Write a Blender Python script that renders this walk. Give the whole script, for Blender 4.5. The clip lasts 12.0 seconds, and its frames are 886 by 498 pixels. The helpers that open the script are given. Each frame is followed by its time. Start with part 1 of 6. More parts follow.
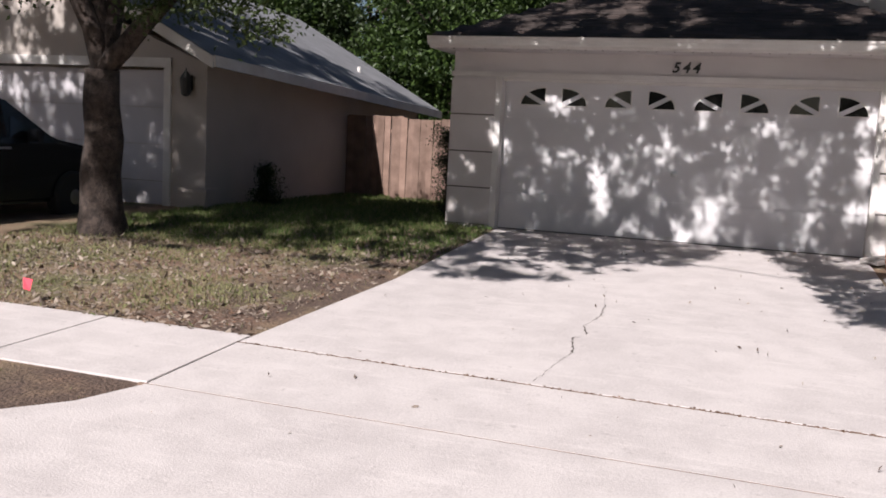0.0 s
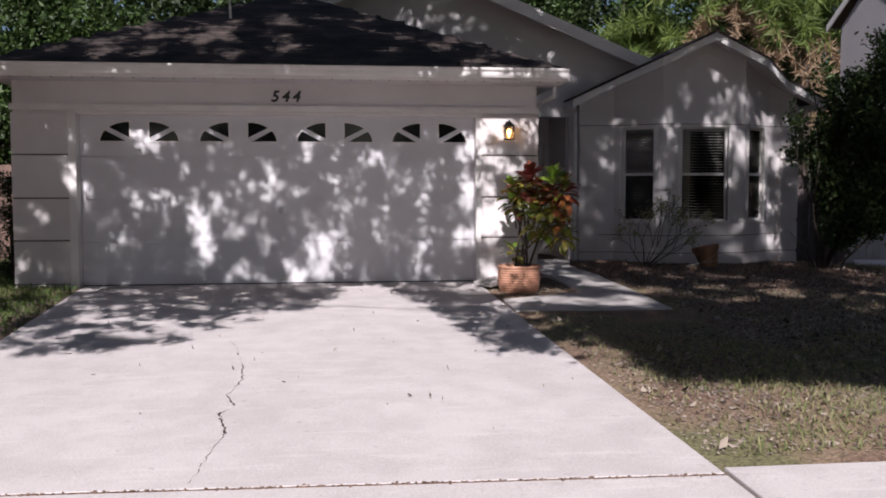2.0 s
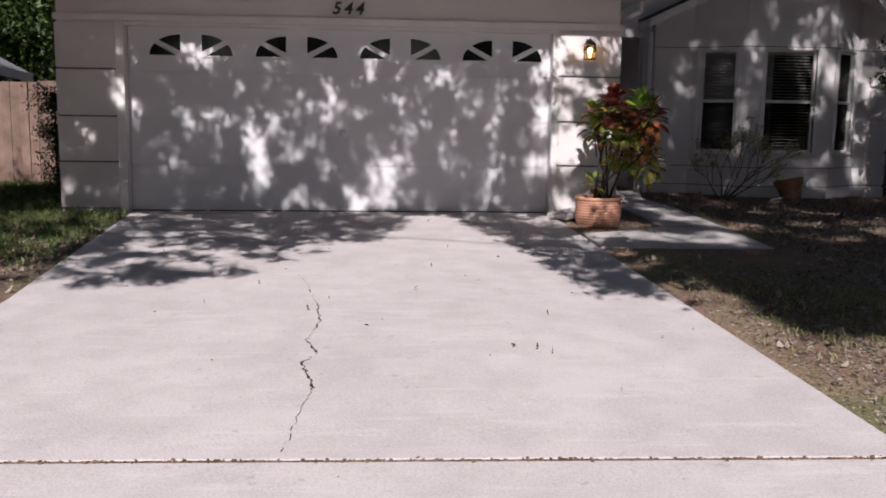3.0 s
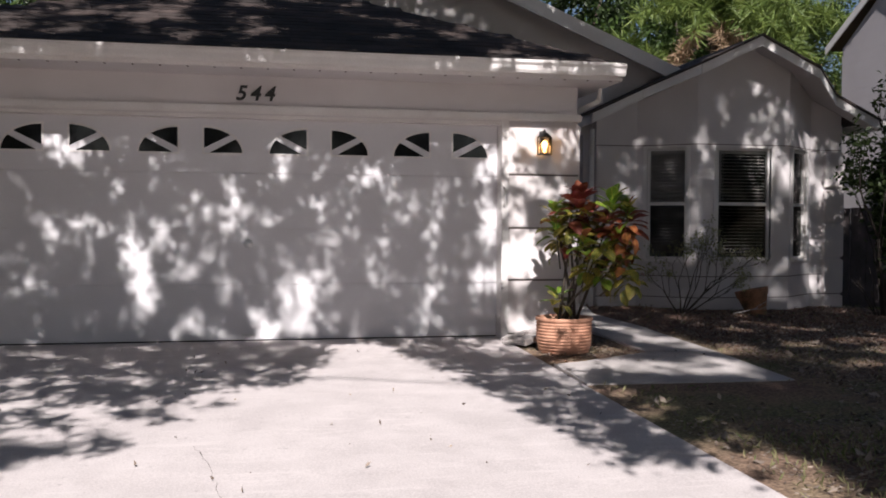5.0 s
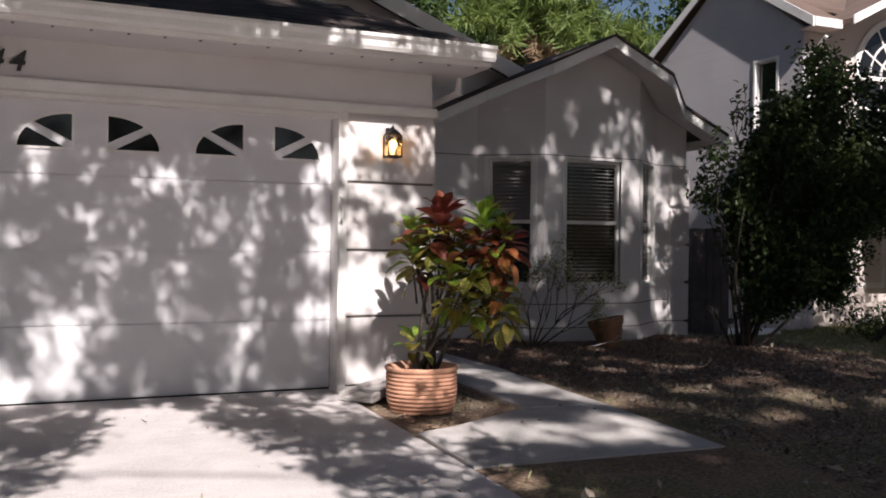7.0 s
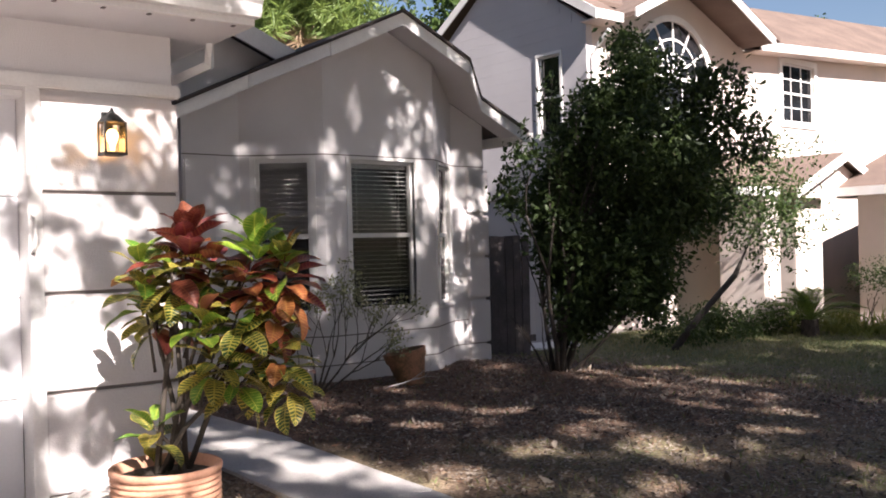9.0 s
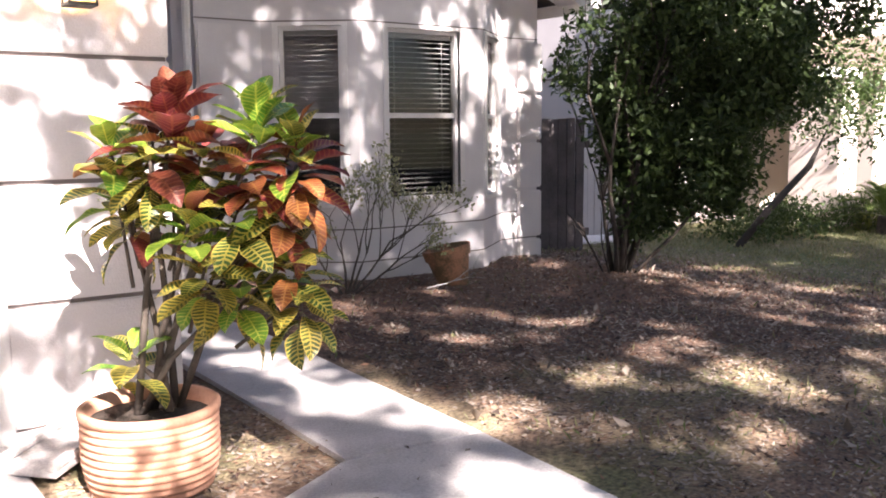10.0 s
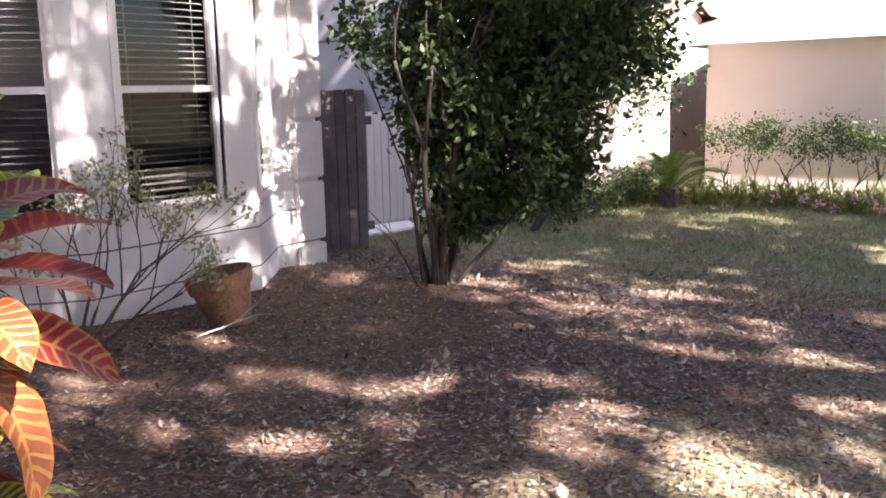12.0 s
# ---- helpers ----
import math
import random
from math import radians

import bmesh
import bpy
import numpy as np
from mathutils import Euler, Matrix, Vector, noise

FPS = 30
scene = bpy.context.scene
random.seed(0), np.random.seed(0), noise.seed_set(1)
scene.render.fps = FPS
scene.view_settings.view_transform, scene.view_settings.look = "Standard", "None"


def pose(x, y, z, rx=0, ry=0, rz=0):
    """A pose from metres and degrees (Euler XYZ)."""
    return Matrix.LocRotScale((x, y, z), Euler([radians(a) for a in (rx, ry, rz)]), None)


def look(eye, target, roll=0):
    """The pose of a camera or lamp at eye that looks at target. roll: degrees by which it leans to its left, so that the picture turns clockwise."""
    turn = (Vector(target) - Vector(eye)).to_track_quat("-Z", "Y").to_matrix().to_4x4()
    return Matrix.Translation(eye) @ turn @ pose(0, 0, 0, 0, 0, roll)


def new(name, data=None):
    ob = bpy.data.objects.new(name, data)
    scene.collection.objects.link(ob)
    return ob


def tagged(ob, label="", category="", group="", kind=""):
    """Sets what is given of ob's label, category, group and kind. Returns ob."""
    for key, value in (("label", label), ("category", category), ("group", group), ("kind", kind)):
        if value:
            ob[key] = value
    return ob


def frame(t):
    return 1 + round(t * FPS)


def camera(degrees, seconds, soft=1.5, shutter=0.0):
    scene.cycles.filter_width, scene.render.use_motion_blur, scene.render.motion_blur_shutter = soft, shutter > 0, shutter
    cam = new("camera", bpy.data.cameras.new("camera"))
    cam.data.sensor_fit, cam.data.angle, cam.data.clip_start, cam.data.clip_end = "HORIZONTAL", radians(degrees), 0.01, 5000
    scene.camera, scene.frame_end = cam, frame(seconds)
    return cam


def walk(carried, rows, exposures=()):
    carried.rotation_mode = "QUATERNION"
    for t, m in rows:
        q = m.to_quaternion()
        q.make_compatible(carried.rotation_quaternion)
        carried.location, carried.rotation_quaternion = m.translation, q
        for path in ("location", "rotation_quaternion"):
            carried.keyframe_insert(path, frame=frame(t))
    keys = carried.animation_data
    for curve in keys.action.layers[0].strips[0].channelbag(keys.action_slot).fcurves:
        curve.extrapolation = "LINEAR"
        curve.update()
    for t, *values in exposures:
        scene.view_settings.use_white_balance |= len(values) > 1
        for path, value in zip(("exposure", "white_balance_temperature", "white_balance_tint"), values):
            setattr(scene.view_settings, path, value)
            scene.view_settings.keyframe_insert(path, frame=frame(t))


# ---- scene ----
cam = camera(51.2, 12.0, 1.85)
PATH = [
    (0, (-0.354, 0.228, 1.282), (-1.008, 2.103, 1.04), 2.9),
    (0.5, (-0.46, 0.327, 1.259), (-0.773, 2.28, 0.962), 2.0),
    (1, (-0.586, 0.605, 1.257), (-0.647, 2.596, 1.075), 0.6),
    (1.5, (-0.754, 0.946, 1.235), (-0.619, 2.94, 1.161), 0.4),
    (2, (-0.93, 1.316, 1.19), (-0.7, 3.299, 1.061), -0.1),
    (2.5, (-1.126, 1.752, 1.143), (-1.034, 3.733, 0.879), 0.9),
    (3, (-1.285, 2.137, 1.144), (-1.126, 4.11, 0.859), 0.8),
    (3.5, (-1.367, 2.627, 1.121), (-1.087, 4.599, 0.945), 0.8),
    (5.5, (-1.477, 4.667, 1.109), (-1.056, 6.621, 1.067), 0.0),
    (6, (-1.43, 5.215, 1.102), (-0.957, 7.158, 1.076), -0.2),
    (6.5, (-1.425, 5.702, 1.125), (-0.94, 7.642, 1.113), 0.3),
    (7, (-1.303, 6.165, 1.15), (-0.489, 7.992, 1.138), 0.7),
    (7.2, (-1.226, 6.381, 1.175), (-0.267, 8.136, 1.171), 0.8),
    (8.8, (-0.573, 7.802, 1.254), (0.701, 9.343, 1.299), -1.3),
    (9, (-0.422, 7.973, 1.275), (0.819, 9.541, 1.274), -1.4),
    (9.5, (-0.107, 8.377, 1.289), (1.274, 9.822, 1.213), -0.3),
    (10, (0.172, 8.854, 1.291), (1.334, 10.461, 1.037), -0.5),
    (10.5, (0.345, 9.344, 1.374), (1.532, 10.951, 1.283), -0.5),
    (11, (0.609, 9.846, 1.403), (1.894, 11.372, 1.266), -2.8),
    (11.5, (0.861, 10.295, 1.389), (2.186, 11.773, 1.151), -3.1),
    (12, (1.196, 10.723, 1.36), (2.765, 11.918, 1.029), -1.2),
]
# seconds, stops, kelvin, tint
EXPOSURES = [(0.0, 0.55, 6300, 15), (0.5, 0.17, 6050, 18), (1.0, 0.08, 6050, 18), (1.5, 0.45, 6050, 18), (2.5, 0.36, 6150, 18), (3.5, 0.2, 6200, 18), (5.5, 0.7, 6300, 15), (7.0, 0.7, 6350, 15),
             (9.0, 1.82, 6450, 16), (9.5, 2.3, 6500, 18), (10.0, 2.85, 6500, 19), (10.5, 3.05, 6500, 17), (11.5, 3.25, 6700, 19), (12.0, 3.35, 6450, 19)]
walk(cam, [(t, look(eye, target, roll)) for t, eye, target, roll in PATH], EXPOSURES)

# ---- world, sun and exposure ----
SUN_WAY = Vector((0.13, 0.765, -0.65)).normalized()      # the way the sunlight travels
sun = new("sun", bpy.data.lights.new("sun", "SUN"))
sun.data.energy, sun.data.angle, sun.data.color = 5.0, radians(0.53), (1.0, 0.95, 0.88)
sun.matrix_world = SUN_WAY.to_track_quat("-Z", "Y").to_matrix().to_4x4()
world = bpy.data.worlds.new("sky")
scene.world = world
world.use_nodes = True
_n = world.node_tree.nodes
_bg = _n["Background"]
_sky = _n.new("ShaderNodeTexSky")
_sky.sky_type, _sky.sun_disc = "NISHITA", False
_sky.sun_elevation = math.asin(-SUN_WAY.z)
_sky.sun_rotation = math.atan2(-SUN_WAY.x, -SUN_WAY.y)
_bg.inputs["Strength"].default_value = 0.036
world.node_tree.links.new(_sky.outputs[0], _bg.inputs[0])


# ---- materials ----
def mat(name, a, b=None, rough=0.8, scale=3.0, fine=60.0, bump=0.15, metal=0.0, spread=(0.35, 0.65), vary=0.0, spec=0.5):
    """A surface whose colour wanders between a and b at two scales, with a fine relief."""
    m = bpy.data.materials.new(name)
    m.use_nodes = True
    nt = m.node_tree
    n, l = nt.nodes, nt.links
    bsdf = n["Principled BSDF"]
    bsdf.inputs["Roughness"].default_value, bsdf.inputs["Metallic"].default_value = rough, metal
    bsdf.inputs["Specular IOR Level"].default_value = spec
    b = b or tuple(c * 0.82 for c in a)
    geo = n.new("ShaderNodeNewGeometry")
    big, small = n.new("ShaderNodeTexNoise"), n.new("ShaderNodeTexNoise")
    for tex, s, d in ((big, scale, 6.0), (small, fine, 3.0)):
        tex.inputs["Scale"].default_value, tex.inputs["Detail"].default_value = s, d
        l.new(geo.outputs["Position"], tex.inputs["Vector"])
    add = n.new("ShaderNodeMath")
    add.operation = "MULTIPLY_ADD"
    add.inputs[1].default_value = 0.3
    l.new(small.outputs[0], add.inputs[0])
    sub = n.new("ShaderNodeMath")
    sub.operation = "MULTIPLY"
    sub.inputs[1].default_value = 0.7
    l.new(big.outputs[0], sub.inputs[0])
    l.new(sub.outputs[0], add.inputs[2])
    ramp = n.new("ShaderNodeValToRGB")
    ramp.color_ramp.elements[0].position, ramp.color_ramp.elements[1].position = spread
    ramp.color_ramp.elements[0].color, ramp.color_ramp.elements[1].color = (*b, 1), (*a, 1)
    l.new(add.outputs[0], ramp.inputs[0])
    out = ramp.outputs[0]
    if vary:
        info, hsv = n.new("ShaderNodeObjectInfo"), n.new("ShaderNodeHueSaturation")
        rng = n.new("ShaderNodeMapRange")
        rng.inputs["To Min"].default_value, rng.inputs["To Max"].default_value = 1 - vary, 1 + vary
        l.new(info.outputs["Random"], rng.inputs[0])
        l.new(rng.outputs[0], hsv.inputs["Value"])
        l.new(out, hsv.inputs["Color"])
        out = hsv.outputs[0]
    l.new(out, bsdf.inputs["Base Color"])
    if bump:
        bp = n.new("ShaderNodeBump")
        bp.inputs["Strength"].default_value, bp.inputs["Distance"].default_value = bump, 0.02
        l.new(small.outputs[0], bp.inputs["Height"])
        l.new(bp.outputs[0], bsdf.inputs["Normal"])
    return m


def leafy(name, a, b, rough=0.5, through_=0.35, spec=0.4):
    """Foliage: each leaf its own tint between a and b, with light passing through."""
    m = bpy.data.materials.new(name)
    m.use_nodes = True
    n, l = m.node_tree.nodes, m.node_tree.links
    bsdf, out = n["Principled BSDF"], n["Material Output"]
    geo, ramp = n.new("ShaderNodeNewGeometry"), n.new("ShaderNodeValToRGB")
    ramp.color_ramp.elements[0].color, ramp.color_ramp.elements[1].color = (*a, 1), (*b, 1)
    l.new(geo.outputs["Random Per Island"], ramp.inputs[0])
    l.new(ramp.outputs[0], bsdf.inputs["Base Color"])
    bsdf.inputs["Roughness"].default_value, bsdf.inputs["Specular IOR Level"].default_value = rough, spec
    tr, mix = n.new("ShaderNodeBsdfTranslucent"), n.new("ShaderNodeMixShader")
    l.new(ramp.outputs[0], tr.inputs[0])
    mix.inputs[0].default_value = through_
    l.new(bsdf.outputs[0], mix.inputs[1])
    l.new(tr.outputs[0], mix.inputs[2])
    l.new(mix.outputs[0], out.inputs[0])
    return m


def croton_leaf(name, blade, vein, margin, thin):
    """A broad leaf with midrib, side veins and a margin of their own colours; its map runs along and across it."""
    m = bpy.data.materials.new(name)
    m.use_nodes = True
    n, l = m.node_tree.nodes, m.node_tree.links
    bsdf, out = n["Principled BSDF"], n["Material Output"]
    tc, sep, info, tex = n.new("ShaderNodeTexCoord"), n.new("ShaderNodeSeparateXYZ"), n.new("ShaderNodeObjectInfo"), n.new("ShaderNodeTexNoise")
    l.new(tc.outputs["UV"], sep.inputs[0])
    tex.noise_dimensions = "4D"
    tex.inputs["Scale"].default_value = 30.0
    l.new(tc.outputs["Object"], tex.inputs["Vector"])

    def op(kind, p, q=0.0, r=None):
        o = n.new("ShaderNodeMath")
        o.operation = kind
        for k, v in enumerate((p, q) + ((r,) if r is not None else ())):
            if isinstance(v, (int, float)):
                o.inputs[k].default_value = v
            else:
                l.new(v, o.inputs[k])
        return o.outputs[0]

    def soft(v, lo, hi):
        o = n.new("ShaderNodeMapRange")
        o.inputs[1].default_value, o.inputs[2].default_value = lo, hi
        l.new(v, o.inputs[0])
        return o.outputs[0]

    def blend(f, a, b):
        o = n.new("ShaderNodeMix")
        o.data_type = "RGBA"
        l.new(f, o.inputs[0])
        for k, v in ((6, a), (7, b)):
            if isinstance(v, tuple):
                o.inputs[k].default_value = (*v, 1)
            else:
                l.new(v, o.inputs[k])
        return o.outputs[2]

    l.new(op("MULTIPLY", info.outputs["Random"], 40.0), tex.inputs["W"])
    side = op("MULTIPLY", op("ABSOLUTE", op("SUBTRACT", sep.outputs[1], 0.5)), 2.0)
    wander = op("MULTIPLY", op("SUBTRACT", tex.outputs[0], 0.5), 0.09)
    slant = op("ADD", op("SUBTRACT", sep.outputs[0], op("MULTIPLY", side, 0.12)), wander)
    ribs = soft(op("MULTIPLY_ADD", tex.outputs[0], 1.6, op("SUBTRACT", op("SINE", op("MULTIPLY", slant, 68.0)), 0.8)), thin - 0.2, thin + 0.25)
    mid = op("LESS_THAN", side, 0.07)
    edge = soft(op("ADD", side, op("MULTIPLY", wander, 2.0)), 0.84, 0.93)
    tone = n.new("ShaderNodeHueSaturation")
    tone.inputs["Color"].default_value = (*blade, 1)
    l.new(op("MULTIPLY_ADD", tex.outputs[0], 1.0, 0.5), tone.inputs["Value"])
    l.new(op("MULTIPLY_ADD", info.outputs["Random"], 0.05, 0.475), tone.inputs["Hue"])
    base = blend(op("MULTIPLY", edge, 0.8), tone.outputs[0], margin)
    base = blend(op("MULTIPLY", op("MAXIMUM", ribs, mid), 0.85), base, vein)
    l.new(base, bsdf.inputs["Base Color"])
    bsdf.inputs["Roughness"].default_value = 0.38
    bp = n.new("ShaderNodeBump")
    bp.inputs["Strength"].default_value, bp.inputs["Distance"].default_value = 0.5, 0.002
    l.new(op("SUBTRACT", 1.0, ribs), bp.inputs["Height"])
    l.new(bp.outputs[0], bsdf.inputs["Normal"])
    tr, mix = n.new("ShaderNodeBsdfTranslucent"), n.new("ShaderNodeMixShader")
    l.new(base, tr.inputs[0])
    mix.inputs[0].default_value = 0.22
    l.new(bsdf.outputs[0], mix.inputs[1])
    l.new(tr.outputs[0], mix.inputs[2])
    l.new(mix.outputs[0], out.inputs[0])
    return m


def glass(name, tint=0.9):
    m = bpy.data.materials.new(name)
    m.use_nodes = True
    n, l = m.node_tree.nodes, m.node_tree.links
    clear, gloss, mix, fres = n.new("ShaderNodeBsdfTransparent"), n.new("ShaderNodeBsdfGlossy"), n.new("ShaderNodeMixShader"), n.new("ShaderNodeFresnel")
    clear.inputs[0].default_value = (tint, tint, tint, 1)
    gloss.inputs["Roughness"].default_value = 0.03
    fres.inputs[0].default_value = 1.3
    l.new(fres.outputs[0], mix.inputs[0])
    l.new(clear.outputs[0], mix.inputs[1])
    l.new(gloss.outputs[0], mix.inputs[2])
    l.new(mix.outputs[0], n["Material Output"].inputs[0])
    return m


def glow(name, color, power):
    m = bpy.data.materials.new(name)
    m.use_nodes = True
    bsdf = m.node_tree.nodes["Principled BSDF"]
    bsdf.inputs["Emission Color"].default_value = (*color, 1)
    bsdf.inputs["Emission Strength"].default_value = power
    return m


def ground_material():
    """Thin lawn: dry thatch, green patches and bare soil, with mulch beside the house."""
    m = bpy.data.materials.new("lawn_soil")
    m.use_nodes = True
    n, l = m.node_tree.nodes, m.node_tree.links
    bsdf = n["Principled BSDF"]
    bsdf.inputs["Roughness"].default_value = 0.95
    geo = n.new("ShaderNodeNewGeometry")

    def tex(scale, detail=5.0):
        t = n.new("ShaderNodeTexNoise")
        t.inputs["Scale"].default_value, t.inputs["Detail"].default_value = scale, detail
        l.new(geo.outputs["Position"], t.inputs["Vector"])
        return t.outputs[0]

    def ramp(src, stops):
        r = n.new("ShaderNodeValToRGB")
        while len(r.color_ramp.elements) < len(stops):
            r.color_ramp.elements.new(0.5)
        for e, (p, c) in zip(r.color_ramp.elements, stops):
            e.position, e.color = p, (*c, 1)
        l.new(src, r.inputs[0])
        return r.outputs[0]

    patch, grain = tex(0.9), tex(45.0, 3.0)
    base = ramp(patch, [(0.36, (0.18, 0.12, 0.095)), (0.5, (0.225, 0.175, 0.125)), (0.62, (0.15, 0.15, 0.08))])
    sep = n.new("ShaderNodeSeparateXYZ")
    l.new(geo.outputs["Position"], sep.inputs[0])

    def op(kind, p, q, r=0.0, clamp=False):
        o = n.new("ShaderNodeMath")
        o.operation, o.use_clamp = kind, clamp
        for k, v in enumerate((p, q, r)):
            if isinstance(v, (int, float)):
                o.inputs[k].default_value = v
            else:
                l.new(v, o.inputs[k])
        return o.outputs[0]

    across = op("MULTIPLY_ADD", sep.outputs[0], 0.3, sep.outputs[1])
    edge = op("MULTIPLY_ADD", tex(1.4), 2.6, across)
    bed = op("MULTIPLY_ADD", edge, 0.9, -13.0, True)
    bed = op("MULTIPLY", bed, op("MULTIPLY_ADD", sep.outputs[0], -1.0, 8.3, True))
    bed = op("MULTIPLY", bed, op("MULTIPLY_ADD", sep.outputs[0], 4.0, -3.6, True))
    mulch = n.new("ShaderNodeMix")
    mulch.data_type = "RGBA"
    mulch.inputs[7].default_value = (0.135, 0.085, 0.068, 1)
    l.new(bed, mulch.inputs[0])
    turf = n.new("ShaderNodeMix")
    turf.data_type = "RGBA"
    turf.inputs[7].default_value = (0.105, 0.125, 0.055, 1)
    l.new(op("MULTIPLY", op("MULTIPLY_ADD", sep.outputs[0], 0.4, -2.9, True), op("MULTIPLY_ADD", patch, 1.6, 0.0, True)), turf.inputs[0])
    l.new(base, turf.inputs[6])
    l.new(turf.outputs[2], mulch.inputs[6])
    base = mulch.outputs[2]
    # bare soil along the driveway, its colour darkened for the shadow there too
    strip = op("MULTIPLY", op("MULTIPLY_ADD", sep.outputs[0], 1.3, 6.6, True), op("MULTIPLY_ADD", sep.outputs[0], -3.0, -10.5, True))
    strip = op("MULTIPLY", strip, op("MULTIPLY_ADD", tex(2.2), 5.0, -1.7, True))
    bare = n.new("ShaderNodeMix")
    bare.data_type = "RGBA"
    bare.inputs[7].default_value = (0.10, 0.072, 0.062, 1)
    l.new(strip, bare.inputs[0])
    l.new(base, bare.inputs[6])
    base = bare.outputs[2]
    speck = ramp(grain, [(0.3, (0.45, 0.4, 0.36)), (0.7, (1.5, 1.4, 1.25))])
    mul = n.new("ShaderNodeMix")
    mul.data_type, mul.blend_type = "RGBA", "MULTIPLY"
    mul.inputs[0].default_value = 1.0
    l.new(base, mul.inputs[6])
    l.new(speck, mul.inputs[7])
    l.new(mul.outputs[2], bsdf.inputs["Base Color"])
    bp = n.new("ShaderNodeBump")
    bp.inputs["Strength"].default_value, bp.inputs["Distance"].default_value = 0.7, 0.03
    l.new(grain, bp.inputs["Height"])
    l.new(bp.outputs[0], bsdf.inputs["Normal"])
    return m


def concrete(name, pale, dark, blotch, streak):
    """Brushed old concrete: faint blotches, long pale scuffs, pitting and a scatter of dark specks."""
    m = bpy.data.materials.new(name)
    m.use_nodes = True
    n, l = m.node_tree.nodes, m.node_tree.links
    bsdf, geo = n["Principled BSDF"], n.new("ShaderNodeNewGeometry")
    bsdf.inputs["Roughness"].default_value = 0.87

    def tex(scale, stretch=(1, 1, 1), detail=5.0):
        t, mp = n.new("ShaderNodeTexNoise"), n.new("ShaderNodeMapping")
        mp.inputs["Scale"].default_value = stretch
        mp.inputs["Rotation"].default_value = (0, 0, 0.25 if stretch != (1, 1, 1) else 0)
        t.inputs["Scale"].default_value, t.inputs["Detail"].default_value = scale, detail
        l.new(geo.outputs["Position"], mp.inputs[0])
        l.new(mp.outputs[0], t.inputs["Vector"])
        return t.outputs[0]

    def span(src, lo, hi, a, b):
        r = n.new("ShaderNodeMapRange")
        for k, v in enumerate((lo, hi, a, b)):
            r.inputs[k + 1].default_value = v
        l.new(src, r.inputs[0])
        return r.outputs[0]

    def op(kind, p, q):
        o = n.new("ShaderNodeMath")
        o.operation = kind
        l.new(p, o.inputs[0])
        l.new(q, o.inputs[1])
        return o.outputs[0]

    grit = tex(90.0, detail=2.0)
    f = op("ADD", span(tex(blotch), 0.35, 0.65, 0.3, 0.5), span(tex(3.6, detail=9.0), 0.38, 0.62, -0.17, 0.17))
    f = op("ADD", f, span(tex(2.4, streak), 0.58, 0.68, 0.0, -0.28))
    f = op("ADD", f, span(grit, 0.3, 0.7, -0.34, 0.34))
    f = op("ADD", f, span(tex(16.0, detail=3.0), 0.66, 0.74, 0.0, 0.55))
    mix = n.new("ShaderNodeMix")
    mix.data_type, mix.clamp_factor = "RGBA", True
    mix.inputs[6].default_value, mix.inputs[7].default_value = (*pale, 1), (*dark, 1)
    l.new(f, mix.inputs[0])
    l.new(mix.outputs[2], bsdf.inputs["Base Color"])
    bp = n.new("ShaderNodeBump")
    bp.inputs["Strength"].default_value, bp.inputs["Distance"].default_value = 0.25, 0.01
    l.new(grit, bp.inputs["Height"])
    l.new(bp.outputs[0], bsdf.inputs["Normal"])
    return m


M_SOIL = ground_material()
M_CONC = concrete("driveway_concrete", (0.60, 0.55, 0.54), (0.42, 0.38, 0.375), 0.8, (1.0, 7.0, 1.0))
M_WALK = concrete("walkway_concrete", (0.52, 0.48, 0.465), (0.34, 0.315, 0.30), 1.8, (2.0, 2.0, 1.0))
M_JOINT = mat("joint_dirt", (0.11, 0.06, 0.035), (0.24, 0.16, 0.12), 0.95, 5, 50, 0.4, spread=(0.42, 0.58))
M_CRACK = mat("crack_dirt", (0.05, 0.035, 0.025), rough=1.0)
M_STUCCO = mat("painted_stucco", (0.70, 0.66, 0.66), (0.60, 0.56, 0.56), 0.85, 1.1, 140, 0.25)
M_BLOCK = mat("painted_block", (0.72, 0.67, 0.66), (0.62, 0.57, 0.56), 0.85, 1.6, 120, 0.25, vary=0.04)
M_DOOR = mat("painted_steel_door", (0.70, 0.68, 0.70), (0.64, 0.62, 0.64), 0.5, 0.8, 90, 0.04)
M_TRIM = mat("painted_trim", (0.80, 0.77, 0.75), (0.66, 0.62, 0.6), 0.6, 2.5, 60, 0.08)
M_GROOVE = mat("siding_shadow_gap", (0.20, 0.17, 0.16), rough=0.95)
M_SHINGLE = mat("dark_shingle", (0.085, 0.062, 0.055), (0.03, 0.024, 0.022), 0.95, 2.2, 120, 0.5, vary=0.3)
M_SHINGLE_G = mat("grey_shingle", (0.19, 0.19, 0.20), (0.13, 0.13, 0.14), 0.95, 2, 100, 0.4, vary=0.2)
M_SHINGLE_B = mat("brown_shingle", (0.18, 0.125, 0.10), (0.11, 0.075, 0.062), 0.95, 1.5, 80, 0.4, vary=0.2)
M_FENCE = mat("weathered_board", (0.27, 0.18, 0.145), (0.15, 0.095, 0.072), 0.9, 4, 50, 0.4, vary=0.25)
M_FENCE_G = mat("grey_board", (0.12, 0.095, 0.095), (0.06, 0.05, 0.047), 0.9, 4, 50, 0.4, vary=0.25)
M_BARK = mat("oak_bark", (0.085, 0.062, 0.052), (0.022, 0.017, 0.015), 0.95, 13, 45, 1.0)
